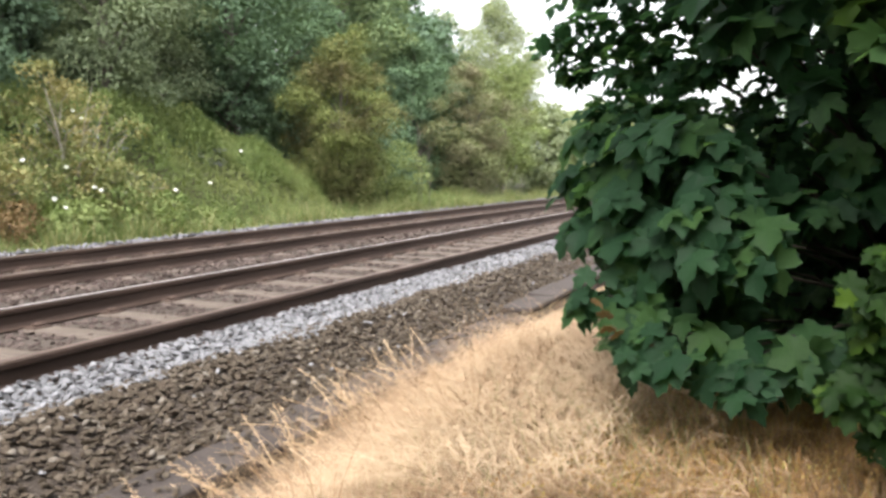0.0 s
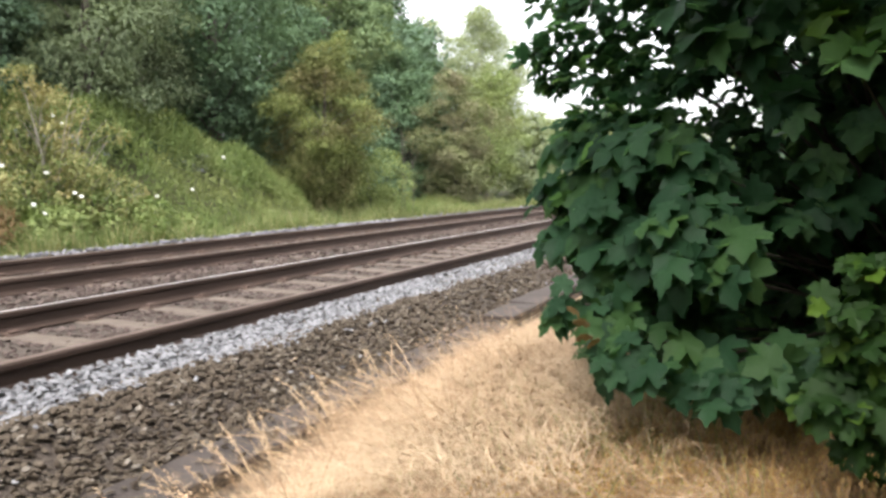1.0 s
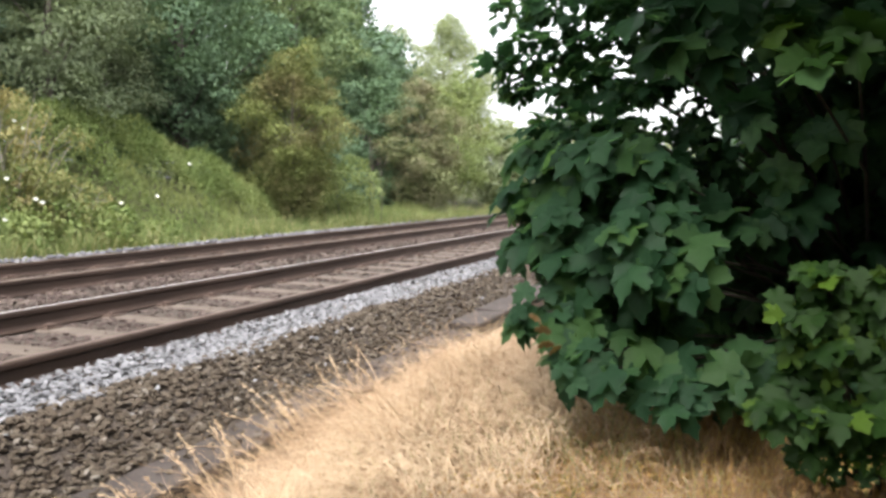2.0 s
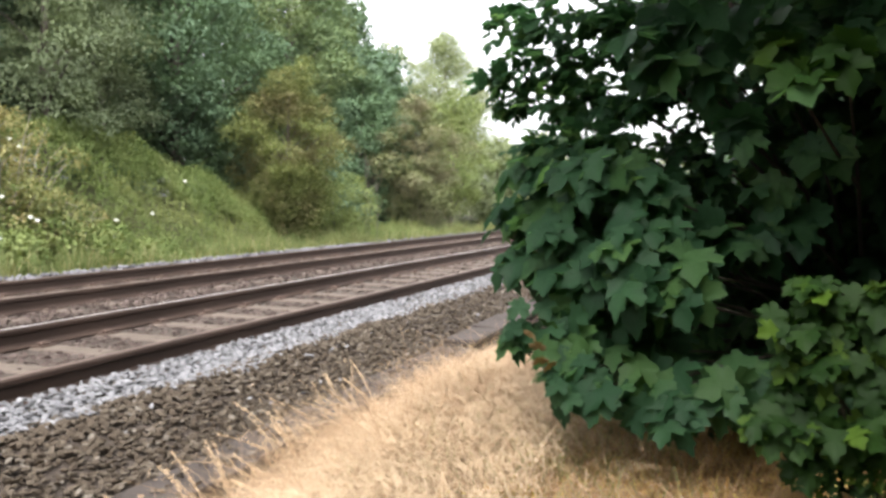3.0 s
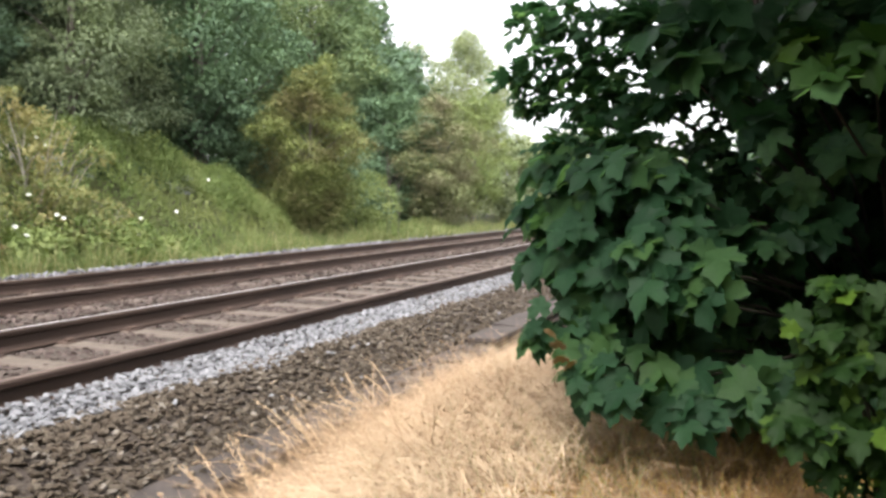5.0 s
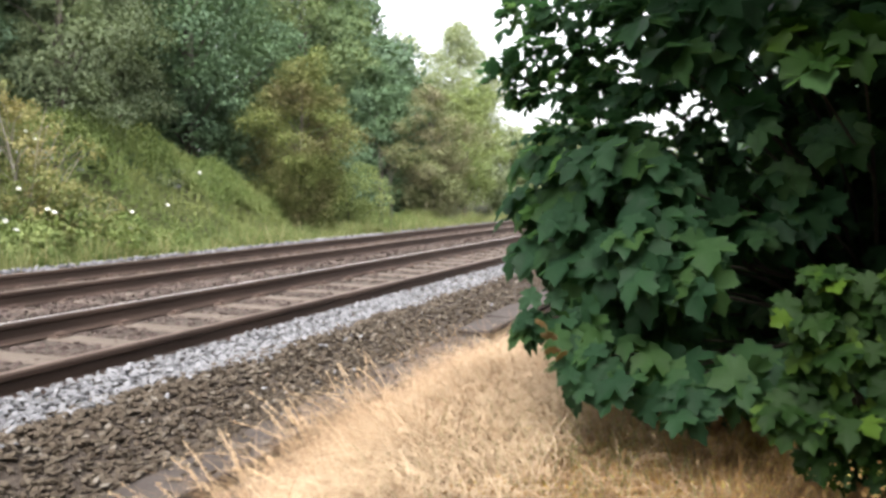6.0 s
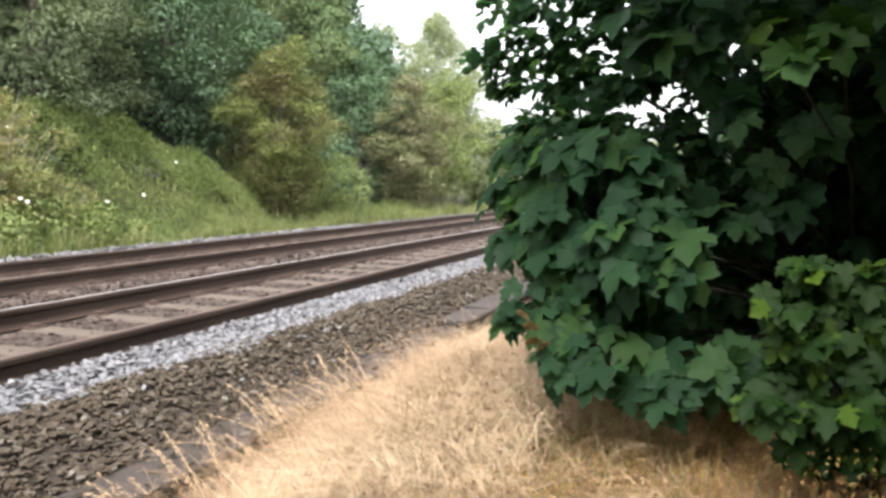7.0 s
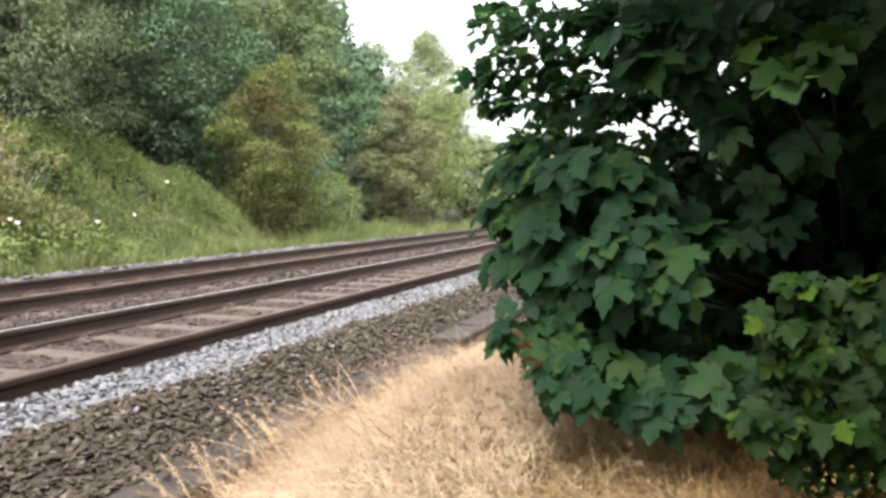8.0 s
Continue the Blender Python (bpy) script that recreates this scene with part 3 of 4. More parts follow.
def saplings():
    rng = np.random.default_rng(8)
    for x, y, h in ((-9.95, 20.3, 2.6), (-9.8, 20.7, 2.1), (-10.2, 21.0, 2.4)):
        t = thing("sapling", x, y, float(land(x, y)) - 0.03, "thin bare upright sapling stem on the bank", "sapling", "bare saplings")
        st = [tube([(0, 0, 0), (0.03, 0.02, h * 0.5), (rng.uniform(-0.1, 0.1), 0.05, h)], [0.013, 0.010, 0.004], 6)]
        for k in range(5):
            z = h * rng.uniform(0.3, 0.85)
            a = rng.uniform(0, 6.28)
            st.append(tube([(0.02, 0.01, z), (0.2 * math.cos(a), 0.2 * math.sin(a), z + 0.45)], [0.009, 0.003], 5))
        v, f = tubes(st)
        held("stem", mesh_of("stem", v, f, "bark", True), t)


# ---- brambles and tall grass on the bank ----
def brambles():
    rng = np.random.default_rng(21)
    n = 150000
    x, y = rng.uniform(-13.6, -9.75, n), rng.uniform(4.5, 27, n)
    e = 0.05
    z = bank_cover(x, y)
    nx, ny = -(bank_cover(x + e, y) - z) / e, -(bank_cover(x, y + e) - z) / e
    normal = np.stack([nx, ny, np.ones(n)], 1)
    normal /= np.linalg.norm(normal, axis=1, keepdims=True)
    p = np.stack([x, y, z], 1) - normal * (rng.random(n) ** 2 * 0.35 - 0.1)[:, None]
    v, f = many(SMALL_V, SMALL_F, p, turns(rng.normal(size=(n, 3)) - np.array([-0.3, 0, 0.4]), normal + rng.normal(size=(n, 3)) * 0.5), rng.uniform(0.032, 0.066, n))
    t = new("brambles", mesh_of("brambles", v, f, "bramble"))
    tagged(t, "thick light green brambles spilling down the bank", "brambles", kind="stuff")


def blades(rng, x, y, z, length, width, lean, mat, name, label, category, parent=None):
    """Curved grass blades: two joints each, bending over by their lean (x, y)."""
    n = len(x)
    side = np.stack([-lean[:, 1], lean[:, 0], np.zeros(n)], 1) + rng.normal(0, 0.25, (n, 3)) * [1, 1, 0.2]
    side /= np.linalg.norm(side, axis=1, keepdims=True) + 1e-9
    base, vs = np.stack([x, y, z], 1), []
    for k, w in ((0, 1.0), (0.5, 0.85), (1.0, 0.12)):
        up = length * (k - np.minimum(0.5 * np.linalg.norm(lean, axis=1), 0.97) * k * k)
        c = base + np.stack([lean[:, 0] * length * k ** 1.7, lean[:, 1] * length * k ** 1.7, np.maximum(up, 0.01)], 1)
        vs += [c - side * (width * w / 2)[:, None], c + side * (width * w / 2)[:, None]]
    v = np.stack(vs, 1).reshape(-1, 3)
    q = np.array([(0, 1, 3, 2), (2, 3, 5, 4)])
    f = (q[None] + (np.arange(n) * 6)[:, None, None]).reshape(-1, 4)
    me = mesh_of(name, v, f, mat)
    return tagged(held(name, me, parent), label, category, kind="stuff")


def bank_grass():
    rng = np.random.default_rng(22)
    n = 36000
    x, y = -9.15 - np.abs(rng.normal(0, 0.7, n)), 3 + 37 * rng.random(n) ** 1.3
    blades(rng, x, y, land(x, y), rng.uniform(0.2, 0.75, n) * (0.8 + 0.6 * ripple(x, y, 2.2)), rng.uniform(0.006, 0.016, n), rng.normal(0, 0.4, (n, 2)), "green_grass", "bank_grass", "long green grass at the foot of the bank", "grass")


def bank_stems():
    """Arching stems and grass that stand out of the brambles."""
    rng = np.random.default_rng(23)
    n = 16000
    x, y = rng.uniform(-13.2, -9.7, n), 5 + 17 * rng.random(n)
    blades(rng, x, y, bank_cover(x, y) - 0.08, rng.uniform(0.12, 0.42, n) * (0.9 + 0.5 * ripple(x, y, 3)), rng.uniform(0.008, 0.02, n), rng.normal(0, 0.6, (n, 2)), "bramble", "bank_stems", "green stems and grass rising from the brambles", "undergrowth")


def flower(x, y, z, seed):
    rng = random.Random(seed)
    t = thing("bindweed_flower", x, y, z, "white trumpet-shaped bindweed flower among green leaves", "flower", "white flowers on the bank")
    bm = bmesh.new()
    rings = []
    for r, h in ((0.005, 0.0), (0.010, 0.022), (0.024, 0.038), (0.038, 0.044)):
        rings.append([bm.verts.new((r * math.cos(a), r * math.sin(a), h + (0.004 if i % 2 and r > 0.03 else 0))) for i, a in enumerate(2 * math.pi * k / 10 for k in range(10))])
    for a, b in zip(rings, rings[1:]):
        for i in range(10):
            bm.faces.new((a[i], a[(i + 1) % 10], b[(i + 1) % 10], b[i]))
    part("petals", bm, "petal", t, smooth=True)
    v, f = tube([(0, 0, -0.12), (0.01, 0, -0.05), (0, 0, 0.004)], [0.003, 0.003, 0.006], 5)
    held("stalk", mesh_of("stalk", v, f, "green_grass"), t)
    t.matrix_basis = pose(x, y, z, rng.uniform(25, 60), rng.uniform(-20, 20), rng.uniform(30, 80))


# ---- sycamore ----
def sycamore_leaf(bend):
    """A five-lobed toothed blade about 1 wide with its stalk at the origin, tip along +y."""
    half = [(0.0, 0.02), (0.2, -0.09), (0.38, 0.0), (0.35, 0.12), (0.55, 0.2), (0.51, 0.32), (0.58, 0.48), (0.42, 0.51), (0.24, 0.47), (0.28, 0.64), (0.3, 0.74), (0.15, 0.8), (0.11, 0.87), (0.0, 1.0)]
    out = half + [(-x, y) for x, y in reversed(half[1:-1])]
    v = [(0, 0.34, 0.0)] + [(x, y, -bend * (x * x * 0.9 + max(0, y - 0.3) ** 2 * 0.8) + 0.05 * abs(x) - 0.06 * math.cos(math.pi * 5 * math.atan2(abs(x), y - 0.1) / 3.2)) for x, y in out]
    k = len(out)
    return np.array(v) - [0, 0.4, 0], np.array([(0, 1 + i, 1 + (i + 1) % k) for i in range(k)])


PLAIN = (np.array([(0, -0.4, 0), (0.36, -0.3, 0.02), (0.54, 0.08, -0.1), (0.24, 0.24, -0.05), (0, 0.58, -0.2), (-0.24, 0.24, -0.05), (-0.54, 0.08, -0.1), (-0.36, -0.3, 0.02)]),
         np.array([(0, 1, 3), (1, 2, 3), (0, 3, 5), (3, 4, 5), (0, 5, 7), (5, 6, 7)]))
SYC = [sycamore_leaf(b) for b in (0.35, 0.6, 0.9, 0.15)]
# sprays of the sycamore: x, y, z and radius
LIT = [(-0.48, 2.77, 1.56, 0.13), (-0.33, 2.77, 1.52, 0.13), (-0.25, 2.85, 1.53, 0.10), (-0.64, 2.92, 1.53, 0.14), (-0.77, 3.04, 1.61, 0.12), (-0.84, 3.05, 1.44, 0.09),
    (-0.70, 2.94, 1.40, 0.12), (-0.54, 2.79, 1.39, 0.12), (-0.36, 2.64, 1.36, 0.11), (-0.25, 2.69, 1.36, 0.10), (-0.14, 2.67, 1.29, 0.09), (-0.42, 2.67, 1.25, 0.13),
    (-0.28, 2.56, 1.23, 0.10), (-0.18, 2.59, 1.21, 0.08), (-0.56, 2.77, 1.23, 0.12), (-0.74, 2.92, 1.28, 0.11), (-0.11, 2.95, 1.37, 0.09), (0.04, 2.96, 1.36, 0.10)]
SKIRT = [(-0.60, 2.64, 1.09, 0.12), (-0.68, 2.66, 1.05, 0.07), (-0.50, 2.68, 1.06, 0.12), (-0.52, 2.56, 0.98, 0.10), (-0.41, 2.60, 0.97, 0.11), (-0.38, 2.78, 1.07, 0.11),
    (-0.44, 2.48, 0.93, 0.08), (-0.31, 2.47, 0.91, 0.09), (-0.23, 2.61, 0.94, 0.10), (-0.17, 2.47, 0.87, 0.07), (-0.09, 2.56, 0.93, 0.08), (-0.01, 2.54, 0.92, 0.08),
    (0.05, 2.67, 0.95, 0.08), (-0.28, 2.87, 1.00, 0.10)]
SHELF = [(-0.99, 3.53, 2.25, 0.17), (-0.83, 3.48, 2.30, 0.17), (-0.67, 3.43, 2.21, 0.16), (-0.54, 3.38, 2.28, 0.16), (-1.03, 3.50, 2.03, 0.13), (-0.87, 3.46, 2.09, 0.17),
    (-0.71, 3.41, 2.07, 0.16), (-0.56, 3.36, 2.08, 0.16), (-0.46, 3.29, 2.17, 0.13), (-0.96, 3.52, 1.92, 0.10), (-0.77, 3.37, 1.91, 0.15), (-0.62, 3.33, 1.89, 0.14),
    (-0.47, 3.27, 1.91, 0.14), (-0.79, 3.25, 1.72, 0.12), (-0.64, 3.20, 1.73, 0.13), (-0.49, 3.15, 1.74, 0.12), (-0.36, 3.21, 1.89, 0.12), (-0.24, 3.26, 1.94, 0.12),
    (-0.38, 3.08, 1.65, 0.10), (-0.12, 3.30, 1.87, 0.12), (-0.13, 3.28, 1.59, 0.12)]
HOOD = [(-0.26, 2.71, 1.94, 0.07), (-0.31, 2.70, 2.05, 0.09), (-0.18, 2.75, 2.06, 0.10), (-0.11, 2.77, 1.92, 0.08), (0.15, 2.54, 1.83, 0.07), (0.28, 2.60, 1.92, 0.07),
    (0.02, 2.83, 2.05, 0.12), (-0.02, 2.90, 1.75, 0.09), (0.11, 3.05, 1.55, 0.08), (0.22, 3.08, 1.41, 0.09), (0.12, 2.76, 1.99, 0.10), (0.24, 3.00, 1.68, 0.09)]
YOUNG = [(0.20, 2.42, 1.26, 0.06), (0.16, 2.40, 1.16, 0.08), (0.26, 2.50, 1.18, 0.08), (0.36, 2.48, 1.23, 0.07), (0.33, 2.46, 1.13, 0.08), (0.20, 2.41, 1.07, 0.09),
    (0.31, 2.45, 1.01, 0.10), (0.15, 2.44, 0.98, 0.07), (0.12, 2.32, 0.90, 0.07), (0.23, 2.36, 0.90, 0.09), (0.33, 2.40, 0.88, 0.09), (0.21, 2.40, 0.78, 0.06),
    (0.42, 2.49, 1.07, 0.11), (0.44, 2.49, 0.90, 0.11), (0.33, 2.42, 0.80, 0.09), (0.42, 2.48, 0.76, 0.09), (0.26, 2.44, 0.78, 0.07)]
BUSH = (0.6, 4.3)


def spray(rng, c, r, n, face=0.45):
    """Leaves of one spray. face 0: level shelves of blades; 1: blades that hang and turn their faces outwards."""
    c = np.array(c)
    out = np.array([c[0] - BUSH[0] - 0.1, c[1] - BUSH[1] - 0.3, 0])
    out /= np.linalg.norm(out) + 1e-6
    d = rng.normal(size=(n, 3))
    d /= np.linalg.norm(d, axis=1, keepdims=True)
    p = c + d * (r * rng.random(n) ** 0.45)[:, None] * np.array([1, 1, 0.9 - 0.3 * (1 - face)])
    forward = out * (0.9 - 0.5 * face) + d * (0.9 - 0.25 * face) + np.array([0, 0, -0.25 - 0.75 * face]) + rng.normal(size=(n, 3)) * 0.25
    normal = out * (0.15 + 0.85 * face) + np.array([0, 0, 0.95 - 0.35 * face]) + rng.normal(size=(n, 3)) * 0.27
    return p, turns(forward, normal)


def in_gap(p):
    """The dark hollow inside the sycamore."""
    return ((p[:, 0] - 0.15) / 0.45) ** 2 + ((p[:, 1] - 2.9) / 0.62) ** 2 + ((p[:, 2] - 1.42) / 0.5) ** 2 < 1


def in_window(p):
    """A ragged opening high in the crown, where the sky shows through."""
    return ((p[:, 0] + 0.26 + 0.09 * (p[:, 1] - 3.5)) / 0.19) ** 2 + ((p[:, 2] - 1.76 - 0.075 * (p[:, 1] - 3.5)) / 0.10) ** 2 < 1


def stems_to(rng, centres, org, foot, thick):
    """Thin boughs that rise from a foot and bend out to each spray."""
    made = []
    for c in centres:
        e = np.array(c[:3]) - org
        mid = foot + (e - foot) * np.array([0.55, 0.55, 0.75]) + rng.normal(0, 0.03, 3)
        made.append(tube([foot, mid, e], [thick, thick * 0.6, 0.003], 5))
    return tubes(made)


def sycamore():
    rng = np.random.default_rng(77)
    t = thing("sycamore_bush", BUSH[0], BUSH[1], 0.0, "dense dark green sycamore bush hanging over dry grass", "bush")
    org = np.array([BUSH[0], BUSH[1], 0])
    for i in range(7):
        a = i * 0.9
        tip = np.array([0.9 * math.cos(a), 0.9 * math.sin(a), 2.6 + 0.3 * math.sin(i * 2.1)])
        v, f = tube([(0.12 * math.cos(a), 0.12 * math.sin(a), -0.05), tip * 0.4 + (0, 0, 0.1), tip], [0.04, 0.028, 0.008], 7)
        held("stem", mesh_of("stem", v, f, "twig", True), t)
    back = []
    for _ in range(300):
        x, y, z = rng.uniform(-0.8, 2.6), rng.uniform(2.95, 5.6), rng.uniform(0.6, 3.7)
        if ((x - 0.75) / 1.75) ** 2 + ((y - 4.3) / 1.6) ** 2 + ((z - 1.8) / 2.0) ** 2 < 1.0:
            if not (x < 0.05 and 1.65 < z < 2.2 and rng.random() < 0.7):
                back.append((x, y, z, 0.34))
    # canopy mostly out of view, added over bush and camera to shade the bush
    over = [(x, y, z, 0.34) for x in (-0.6, -0.3, 0.0, 0.4, 0.9, 1.4, 1.9) for y, z in ((2.45, 2.5), (2.7, 2.8), (3.1, 3.0), (3.6, 3.4))]
    over += [(x, y, 3.0 + 0.4 * math.sin(3 * x + 5 * y) + 0.15 * x, 0.55) for x in (0.98, 1.35, 1.8, 2.2, 2.7, 3.2, 3.8) for y in (-0.9, -0.3, 0.3, 0.9, 1.5, 2.2, 3.0, 4.0)]
    over += [(x, y, z, 0.36) for x in (0.2, 0.6, 1.0) for y, z in ((3.3, 2.25), (3.5, 2.7), (3.8, 3.1))]
    over += [(x, y, 2.5 + 0.15 * math.sin(4 * x + 3 * y), 0.42) for x in (1.05, 1.5, 2.0) for y in (-0.4, 0.3, 0.9, 1.5)]
    low = [(x, y, z, 0.3) for x in (0.0, 0.45, 0.9, 1.35, 1.8) for y, z in ((3.1, 0.85), (3.4, 0.9), (3.9, 0.9))]
    low += [(x, 3.1 if x < -0.1 else 3.75, z, 0.3) for x in (-0.5, -0.3, 0.0, 0.35, 0.7, 1.05, 1.4) for z in (1.05, 1.3, 1.55)]
    low += [(x, 4.2, z, 0.34) for x in (-0.3, 0.1, 0.5, 0.9, 1.3) for z in (0.85, 1.2, 1.55)]
    low += [(1.0, 2.9, z, 0.32) for z in (0.9, 1.2, 1.5, 1.8, 2.1)]
    near_p, near_r, near_s = [], [], []
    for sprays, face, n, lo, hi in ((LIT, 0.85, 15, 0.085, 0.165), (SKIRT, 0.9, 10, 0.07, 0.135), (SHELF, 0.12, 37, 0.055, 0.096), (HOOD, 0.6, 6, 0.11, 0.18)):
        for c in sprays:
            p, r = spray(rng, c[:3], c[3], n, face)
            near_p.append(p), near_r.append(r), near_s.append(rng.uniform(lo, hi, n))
    for c in ((-0.27, 3.3, 1.72, 0.14), (-0.16, 3.4, 1.8, 0.14), (-0.1, 3.3, 1.68, 0.14), (0.0, 3.2, 1.95, 0.18), (0.05, 3.2, 2.1, 0.18), (0.2, 3.2, 1.95, 0.2), (0.02, 3.4, 2.06, 0.16), (0.1, 3.5, 2.12, 0.16)):
        p, r = spray(rng, c[:3], c[3], 19, 0.15)
        near_p.append(p), near_r.append(r), near_s.append(rng.uniform(0.055, 0.09, 19))
    far_p, far_r = [], []
    for c in back + over + low:
        p, r = spray(rng, c[:3], c[3], 48)
        far_p.append(p), far_r.append(r)
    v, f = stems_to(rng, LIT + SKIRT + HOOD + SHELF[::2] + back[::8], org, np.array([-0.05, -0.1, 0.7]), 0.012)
    tagged(held("branchwork", mesh_of("branchwork", v, f, "twig", True), t), kind="stuff")
    p, r, size = np.concatenate(near_p), np.concatenate(near_r), np.concatenate(near_s)
    order = np.argsort(p[:, 1])
    singles, rest = order[:290], order[290:]
    meshes = {m: [mesh_of("leaf", lv, lf, m, True) for lv, lf in SYC] for m in ("sycamore", "sycamore_young", "dead_leaf")}
    for i in singles:
        young = p[i][0] > 0.05 and p[i][2] > 1.85
        ob = held("leaf", meshes["sycamore_young" if young else "sycamore"][i % 4], t)
        ob.matrix_basis = Matrix.LocRotScale(p[i] - org, Matrix(r[i].tolist()).to_quaternion(), Vector((size[i],) * 3))
    for i, (x, y, z) in enumerate(((-0.60, 2.50, 1.09), (-0.57, 2.48, 1.06), (-0.56, 2.46, 1.02), (-0.53, 2.47, 1.00))):
        ob = held("leaf", meshes["dead_leaf"][i], t, "withered orange-brown leaf")
        ob.matrix_basis = pose(x - org[0], y - org[1], z, 55, 10 * i - 15, 150 + 30 * i) @ Matrix.Scale(0.05, 4)
    deep_p, deep_r = np.concatenate(far_p), np.concatenate(far_r)
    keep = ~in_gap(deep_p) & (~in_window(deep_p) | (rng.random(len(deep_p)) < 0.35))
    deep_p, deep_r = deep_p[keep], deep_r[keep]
    hidden = (deep_p[:, 1] > 3.7) | (deep_p[:, 2] > 2.45) | (deep_p[:, 1] < 2.0)
    allp, allr = np.concatenate([p[rest], deep_p[~hidden]]), np.concatenate([r[rest], deep_r[~hidden]])
    alls = np.concatenate([size[rest], rng.uniform(0.08, 0.145, len(allp) - len(rest))])
    v, f = many(*PLAIN, deep_p[hidden] - org, deep_r[hidden], rng.uniform(0.09, 0.16, hidden.sum()))
    vs, fs, base = [v], [f], len(v)
    for k, (lv, lf) in enumerate(SYC):
        v, f = many(lv, lf, allp[k::4] - org, allr[k::4], alls[k::4])
        vs.append(v), fs.append(f + base)
        base += len(v)
    tagged(held("foliage", mesh_of("foliage", np.concatenate(vs), np.concatenate(fs), "sycamore", True), t), kind="stuff")


def young_sycamore():
    """A lower, fresher bush in front of the dark one; every leaf is a part."""
    rng = np.random.default_rng(79)
    x, y = 0.42, 2.75
    org = np.array([x, y, float(land(x, y))])
    t = thing("young_sycamore", *org, "young yellow-green sycamore shoots before a dark bush", "bush")
    v, f = stems_to(rng, YOUNG, org, np.array([0.0, 0.0, -0.03]), 0.009)
    tagged(held("branchwork", mesh_of("branchwork", v, f, "twig", True), t), kind="stuff")
    meshes = [mesh_of("leaf", lv, lf, "sycamore_young", True) for lv, lf in SYC]
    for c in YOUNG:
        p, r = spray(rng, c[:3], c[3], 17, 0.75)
        for i in range(len(p)):
            ob = held("leaf", meshes[i % 4], t)
            ob.matrix_basis = Matrix.LocRotScale(p[i] - org, Matrix(r[i].tolist()).to_quaternion(), Vector((rng.uniform(0.05, 0.092),) * 3))


# ---- dry verge ----
def straws(rng, x, y, z, length, width, azimuth, rise, fall, name, label, parent=None, mat="straw"):
    """Thin straws that start at the elevation rise, bend to the elevation fall (radians) and curl sideways."""
    n, steps = len(x), 4
    curl = rng.normal(0, 0.55, n)
    c, vs = np.stack([x, y, z], 1), []
    for k in range(steps + 1):
        u = k / steps
        az, el = azimuth + curl * u, rise + (fall - rise) * u ** 0.8
        side = np.stack([-np.sin(az), np.cos(az), 0.35 * np.sin(curl * 9)], 1) * (width * (1 - 0.8 * u) / 2)[:, None]
        vs += [c - side, c + side]
        c = c + np.stack([np.cos(az) * np.cos(el), np.sin(az) * np.cos(el), np.sin(el)], 1) * (length / steps)[:, None]
    v = np.stack(vs, 1).reshape(-1, 3)
    q = np.array([(2 * k, 2 * k + 1, 2 * k + 3, 2 * k + 2) for k in range(steps)])
    f = (q[None] + (np.arange(n) * (2 * steps + 2))[:, None, None]).reshape(-1, 4)
    return tagged(held(name, mesh_of(name, v, f, mat), parent), label, "grass", kind="stuff"), c


def verge_edge(x, y):
    """Where the grass begins beside the cable trough."""
    return -2.33 + verge_shift(y) + 0.09 * ripple(x, y, 2.5)


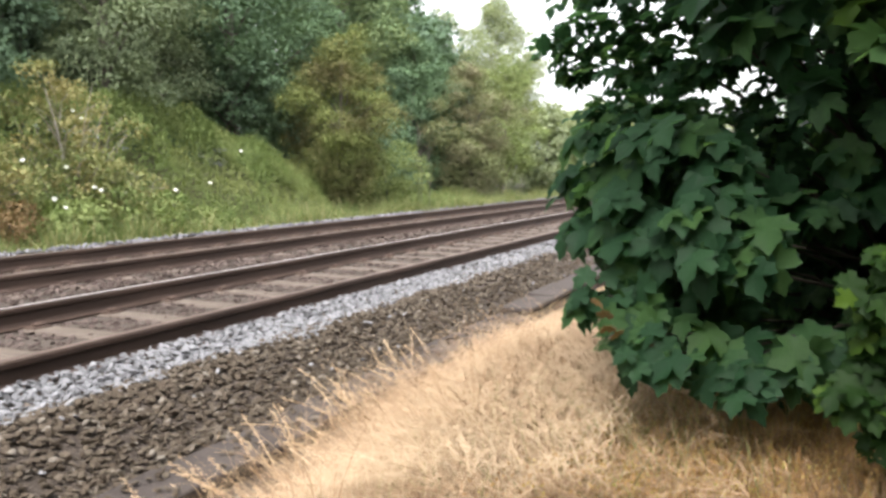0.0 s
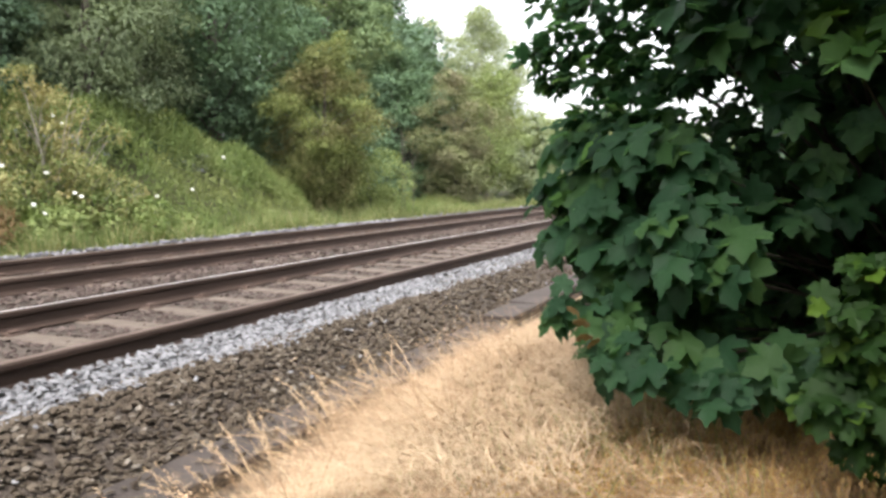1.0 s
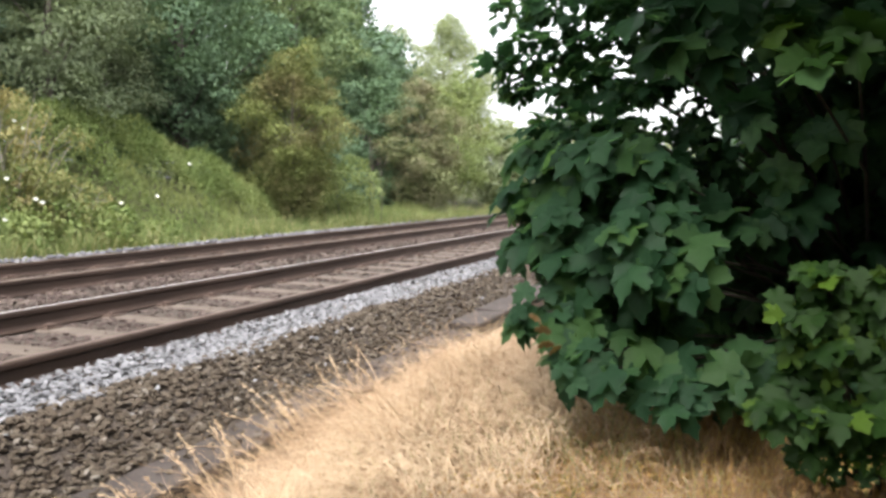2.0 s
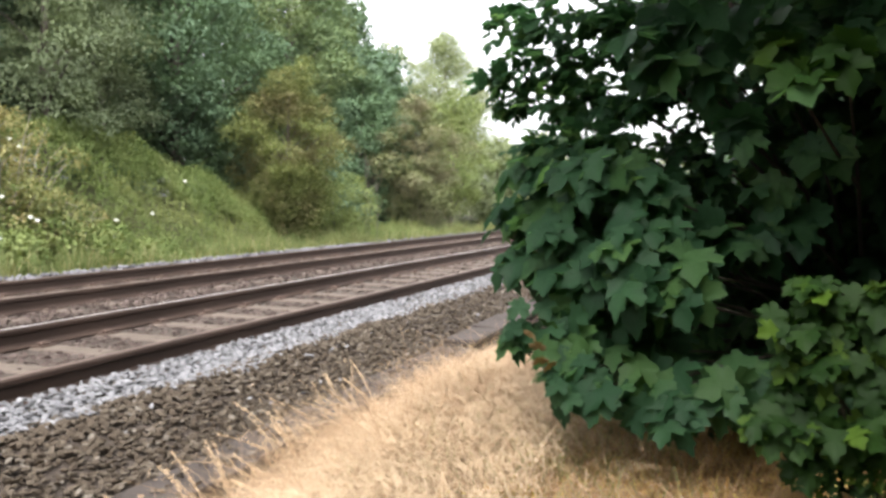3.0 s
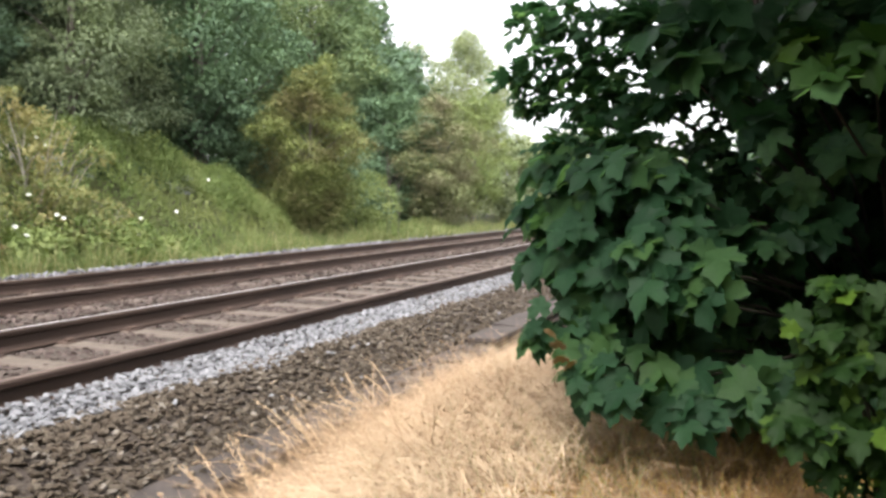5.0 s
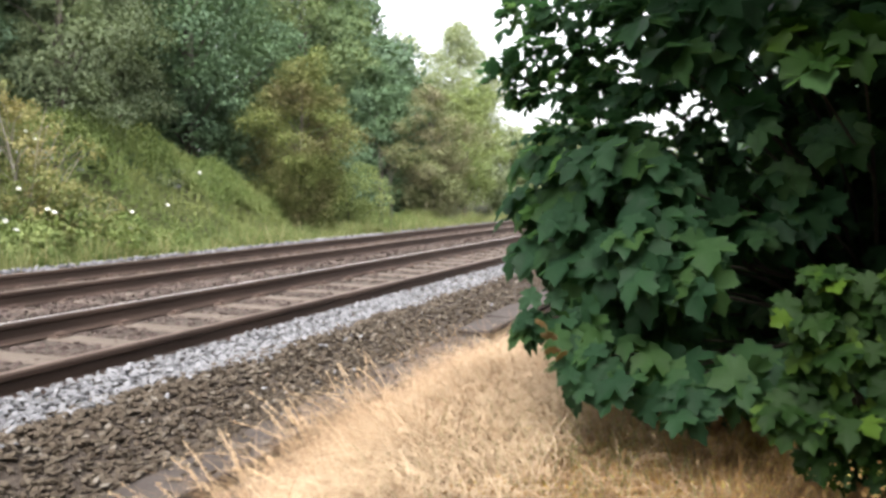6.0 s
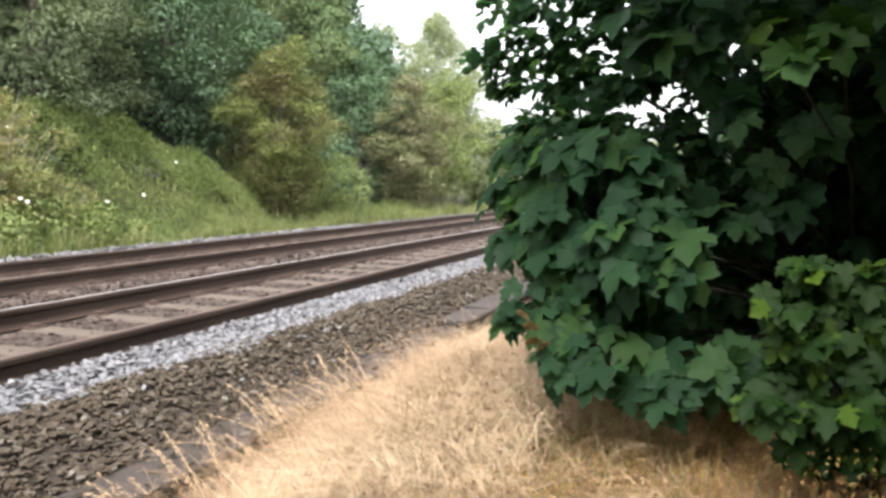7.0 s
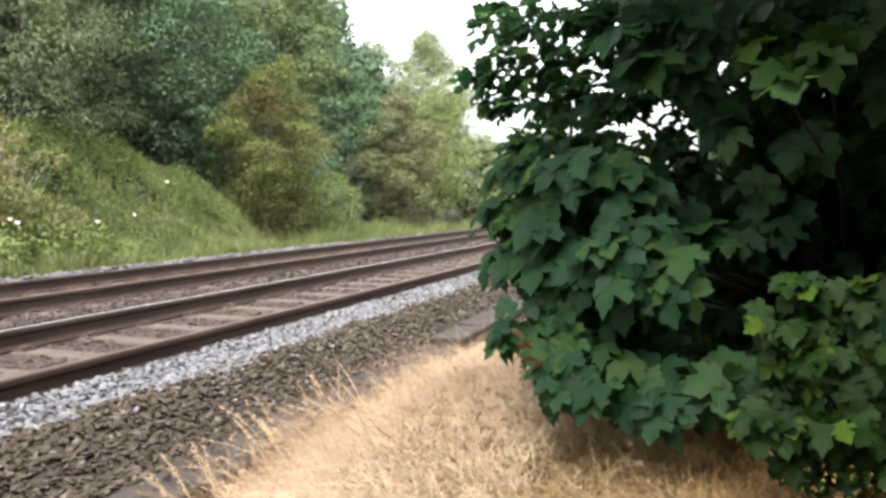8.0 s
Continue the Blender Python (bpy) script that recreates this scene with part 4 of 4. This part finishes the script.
def verge_grass():
    rng = np.random.default_rng(31)
    tips = []
    for y0, y1, per_m, each, w in ((1.3, 4.4, 62, 86, 0.0027), (4.4, 6.75, 36, 66, 0.004)):
        m = int(per_m * (y1 - y0) * 4.6)
        cx, cy = rng.uniform(-2.42, 2.2, m), rng.uniform(y0, y1, m)
        keep = (cx > verge_edge(cx, cy)) & ((cx < -0.55) | (rng.random(m) < 0.22))
        cx, cy = cx[keep], cy[keep]
        m = len(cx)
        tall = rng.uniform(0.2, 0.44, m) * (1 + 0.3 * ripple(cx, cy, 2.0) + 0.35 * ripple(cy, cx, 5.0)) * (0.55 + 0.45 * smooth_step(-0.3, -1.2, cx))
        sweep = 2.6 + 2.4 * ripple(cx, cy, 0.8) + rng.normal(0, 0.5, m)
        i = np.repeat(np.arange(m), each)
        n = len(i)
        rad, ang = np.abs(rng.normal(0, 0.08, n)), rng.uniform(0, 6.283, n)
        x, y = cx[i] + rad * np.cos(ang), cy[i] + rad * np.sin(ang)
        away = rng.random(n) < 0.5
        azimuth = np.where(away, ang, sweep[i] + rng.normal(0, 0.9, n))
        _, tip = straws(rng, x, y, land(x, y), tall[i] * rng.uniform(0.5, 1.25, n), w * rng.uniform(0.5, 1.4, n), azimuth, rng.uniform(0.7, 1.45, n), rng.uniform(-0.75, 0.45, n), "dry_grass", "sun-bleached straw-coloured grass matted in tufts")
        tips.append(tip[::23])
    n = 7000
    x, y = rng.uniform(-2.15, -0.1, n), 1.9 + 5.0 * rng.random(n) ** 1.4
    keep = x > verge_edge(x, y) + 0.1
    x, y, n = x[keep], y[keep], int(keep.sum())
    straws(rng, x, y, land(x, y) + rng.uniform(0.03, 0.17, n), rng.uniform(0.12, 0.32, n), rng.uniform(0.0018, 0.0036, n), rng.uniform(0, 6.28, n), rng.uniform(-0.1, 0.5, n), rng.uniform(-0.5, 0.1, n), "loose_straw", "long pale straws lying across the dry grass")
    n = 9500
    x, y = rng.uniform(-2.0, -0.5, n), 2.0 + 3.6 * rng.random(n) ** 1.3
    keep = x > verge_edge(x, y) + 0.15
    x, y, n = x[keep], y[keep], int(keep.sum())
    straws(rng, x, y, land(x, y) + rng.uniform(0.08, 0.2, n), rng.uniform(0.1, 0.3, n), rng.uniform(0.0016, 0.0033, n), 2.6 + 2.4 * ripple(x, y, 0.8) + rng.normal(0, 1.2, n), rng.uniform(0.1, 0.9, n), rng.uniform(-0.9, 0.0, n), "bleached_straw", "bright bleached straws curling over the dry grass", mat="pale_straw")
    # feathery seed heads at some of the tips
    tip = np.concatenate(tips)
    i = np.repeat(np.arange(len(tip)), 9)
    n = len(i)
    way = rng.normal(size=(len(tip), 3)) * [1, 1, 0.3] - [0, 0, 0.35]
    way /= np.linalg.norm(way, axis=1, keepdims=True)
    p = tip[i] + way[i] * rng.uniform(0, 0.055, n)[:, None] + rng.normal(0, 0.0025, (n, 3))
    v, f = many(LEAF_V * [0.4, 1, 1], LEAF_F, p, turns(way[i] + rng.normal(0, 0.35, (n, 3)), rng.normal(size=(n, 3))), rng.uniform(0.008, 0.016, n))
    tagged(new("seed_heads", mesh_of("seed_heads", v, f, "pale_straw")), "feathery pale seed heads over the dry grass", "grass", kind="stuff")
    n = 900
    x, y = rng.normal(-0.75, 0.35, n), rng.normal(2.7, 0.5, n)
    straws(rng, x, y, land(x, y), rng.uniform(0.12, 0.3, n), rng.uniform(0.003, 0.006, n), rng.uniform(0, 6.28, n), rng.uniform(0.8, 1.4, n), rng.uniform(-0.3, 0.8, n), "green_tufts", "sparse green grass among the straw", mat="green_grass")


def weeds():
    rng = np.random.default_rng(35)
    n = 16000
    x, y = rng.uniform(-0.75, 2.0, n), rng.uniform(1.7, 3.6, n)
    z = land(x, y) + rng.uniform(0.03, 0.24, n) * (0.75 + 0.5 * ripple(x, y, 3))
    v, f = many(SMALL_V, SMALL_F, np.stack([x, y, z], 1), random_turns(rng, n), rng.uniform(0.006, 0.014, n))
    for mat, n in (("weed", 20000), ("straw", 10000)):
        x, y = rng.uniform(-0.7, 1.8, n), rng.uniform(1.6, 3.5, n)
        blades(rng, x, y, land(x, y), rng.uniform(0.06, 0.19, n), rng.uniform(0.002, 0.0035, n), rng.normal(0, 0.8, (n, 2)), mat, "withered_stems", "thin brown withered stems among low weeds", "weeds")
    tagged(new("withered_weeds", mesh_of("withered_weeds", v, f, "weed")), "withered orange-brown low weeds under the sycamore", "weeds", kind="stuff")


def seed_stalk(x, y, length, lean, turn, seed):
    """A bleached grass stalk with a drooping seed head."""
    rng = random.Random(seed)
    t = thing("grass_stalk", x, y, float(land(x, y)), "tall bleached grass stalk with a drooping seed head", "grass stalk", "seed stalks at the edge of the verge")
    pts = [(lean * length * k ** 1.8, 0, length * (k - 0.3 * lean * k * k)) for k in (0, 0.25, 0.5, 0.7, 0.85, 1.0)]
    v, f = tube(pts, [0.0022, 0.002, 0.0017, 0.0014, 0.0012, 0.0008], 5)
    held("stem", mesh_of("stem", v, f, "straw"), t)
    n = 44
    r2 = np.random.default_rng(seed)
    k = r2.uniform(0.68, 1.0, n)
    p = np.stack([lean * length * k ** 1.8, r2.normal(0, 0.006, n), length * (k - 0.3 * lean * k * k) + r2.normal(0, 0.005, n)], 1)
    fw = np.stack([np.full(n, 0.6 + lean), r2.normal(0, 0.28, n), r2.normal(0.1, 0.3, n)], 1)
    v, f = many(LEAF_V * [0.24, 1, 1], LEAF_F, p, turns(fw, r2.normal(size=(n, 3))), r2.uniform(0.014, 0.028, n))
    tagged(held("seed_head", mesh_of("seed_head", v, f, "pale_straw"), t), kind="stuff")
    t.matrix_basis = pose(x, y, float(land(x, y)), 0, 0, turn)
    return t


woods()
for i, (x, y, h, r) in enumerate(((-9.95, 9.9, 0.95, 0.8), (-10.0, 8.6, 0.85, 0.7), (-9.9, 11.3, 0.7, 0.7))):
    tree("bindweed", x, y, h, r, "bramble", "leafy green bindweed and nettles below yellowing shrubs", "weeds", leaf=0.1, low=0.15, clump=0.34, count=22, seed=140 + i, per_area=1500, trunk=0.02)
tree("dead_shrub", -10.1, 7.7, 0.75, 0.5, "dead_leaf", "small dead reddish brown shrub on the bank", "shrub", leaf=0.07, low=0.1, clump=0.3, count=18, seed=150, per_area=1500, trunk=0.02)
yellow_shrub(-11.0, 9.6, 2.5, 1.15, 61)
yellow_shrub(-10.5, 10.2, 1.35, 0.9, 62)
yellow_shrub(-10.7, 7.2, 1.6, 1.0, 63)
saplings()
brambles()
bank_grass()
bank_stems()
for i, (x, y, z) in enumerate(((-10.30, 8.68, 1.06), (-10.20, 8.77, 0.92), (-10.10, 11.02, 0.99), (-10.20, 11.10, 1.13), (-10.00, 10.80, 0.86), (-10.30, 12.09, 1.24), (-11.00, 13.90, 1.88),
                               (-10.30, 9.44, 1.21), (-10.20, 9.46, 1.16), (-10.80, 8.60, 1.62), (-10.80, 9.36, 1.52), (-11.30, 10.12, 2.34), (-11.50, 10.13, 2.47), (-10.20, 9.95, 1.11))):
    flower(x + 0.12, y - 0.08, z, i)
sycamore()
young_sycamore()
verge_grass()
weeds()
STALKS = []
srng = random.Random(9)
for i in range(9):
    by = 1.95 + 2.5 * (i + srng.random()) / 9
    bx = -2.25 + float(verge_shift(by)) + srng.uniform(-0.08, 0.24)
    for k in range(6):
        STALKS.append(seed_stalk(bx + srng.gauss(0, 0.07), by + srng.gauss(0, 0.08), srng.uniform(0.3, 0.6), srng.uniform(0.4, 1.15), 178 + srng.gauss(-8, 26), 200 + i * 6 + k))
for x, y, size in ((0.12, 2.58, 0.06), (0.42, 2.5, 0.07), (0.5, 2.62, 0.05)):
    pebble = tagged(new("verge_stone", mesh_of("verge_stone", STONES[3][0] * size, STONES[3][1], "white_stone")), "pale grey stone lying among withered weeds", "stone", "stones on the verge")
    pebble.matrix_basis = pose(x, y, float(land(x, y)) + size * 0.2, 0, 0, 40 * x * 10)
ballast()


# ---- what moves: the seed stalks nod in a light breeze ----
def motions():
    for i, t in enumerate(STALKS):
        rest = t.matrix_basis.copy()
        rows = []
        for k in range(17):
            s = 0.5 * k
            gust = 0.8 * math.sin(1.9 * s + i * 0.35) + 0.5 * math.sin(3.7 * s + i * 0.8) + (1.0 if 3.6 < s < 5.2 else 0.0)
            rows.append((s, rest @ pose(0, 0, 0, 0.6 * math.sin(2.6 * s + i), 1.3 * gust, 0)))
        walk(t, rows)


motions()
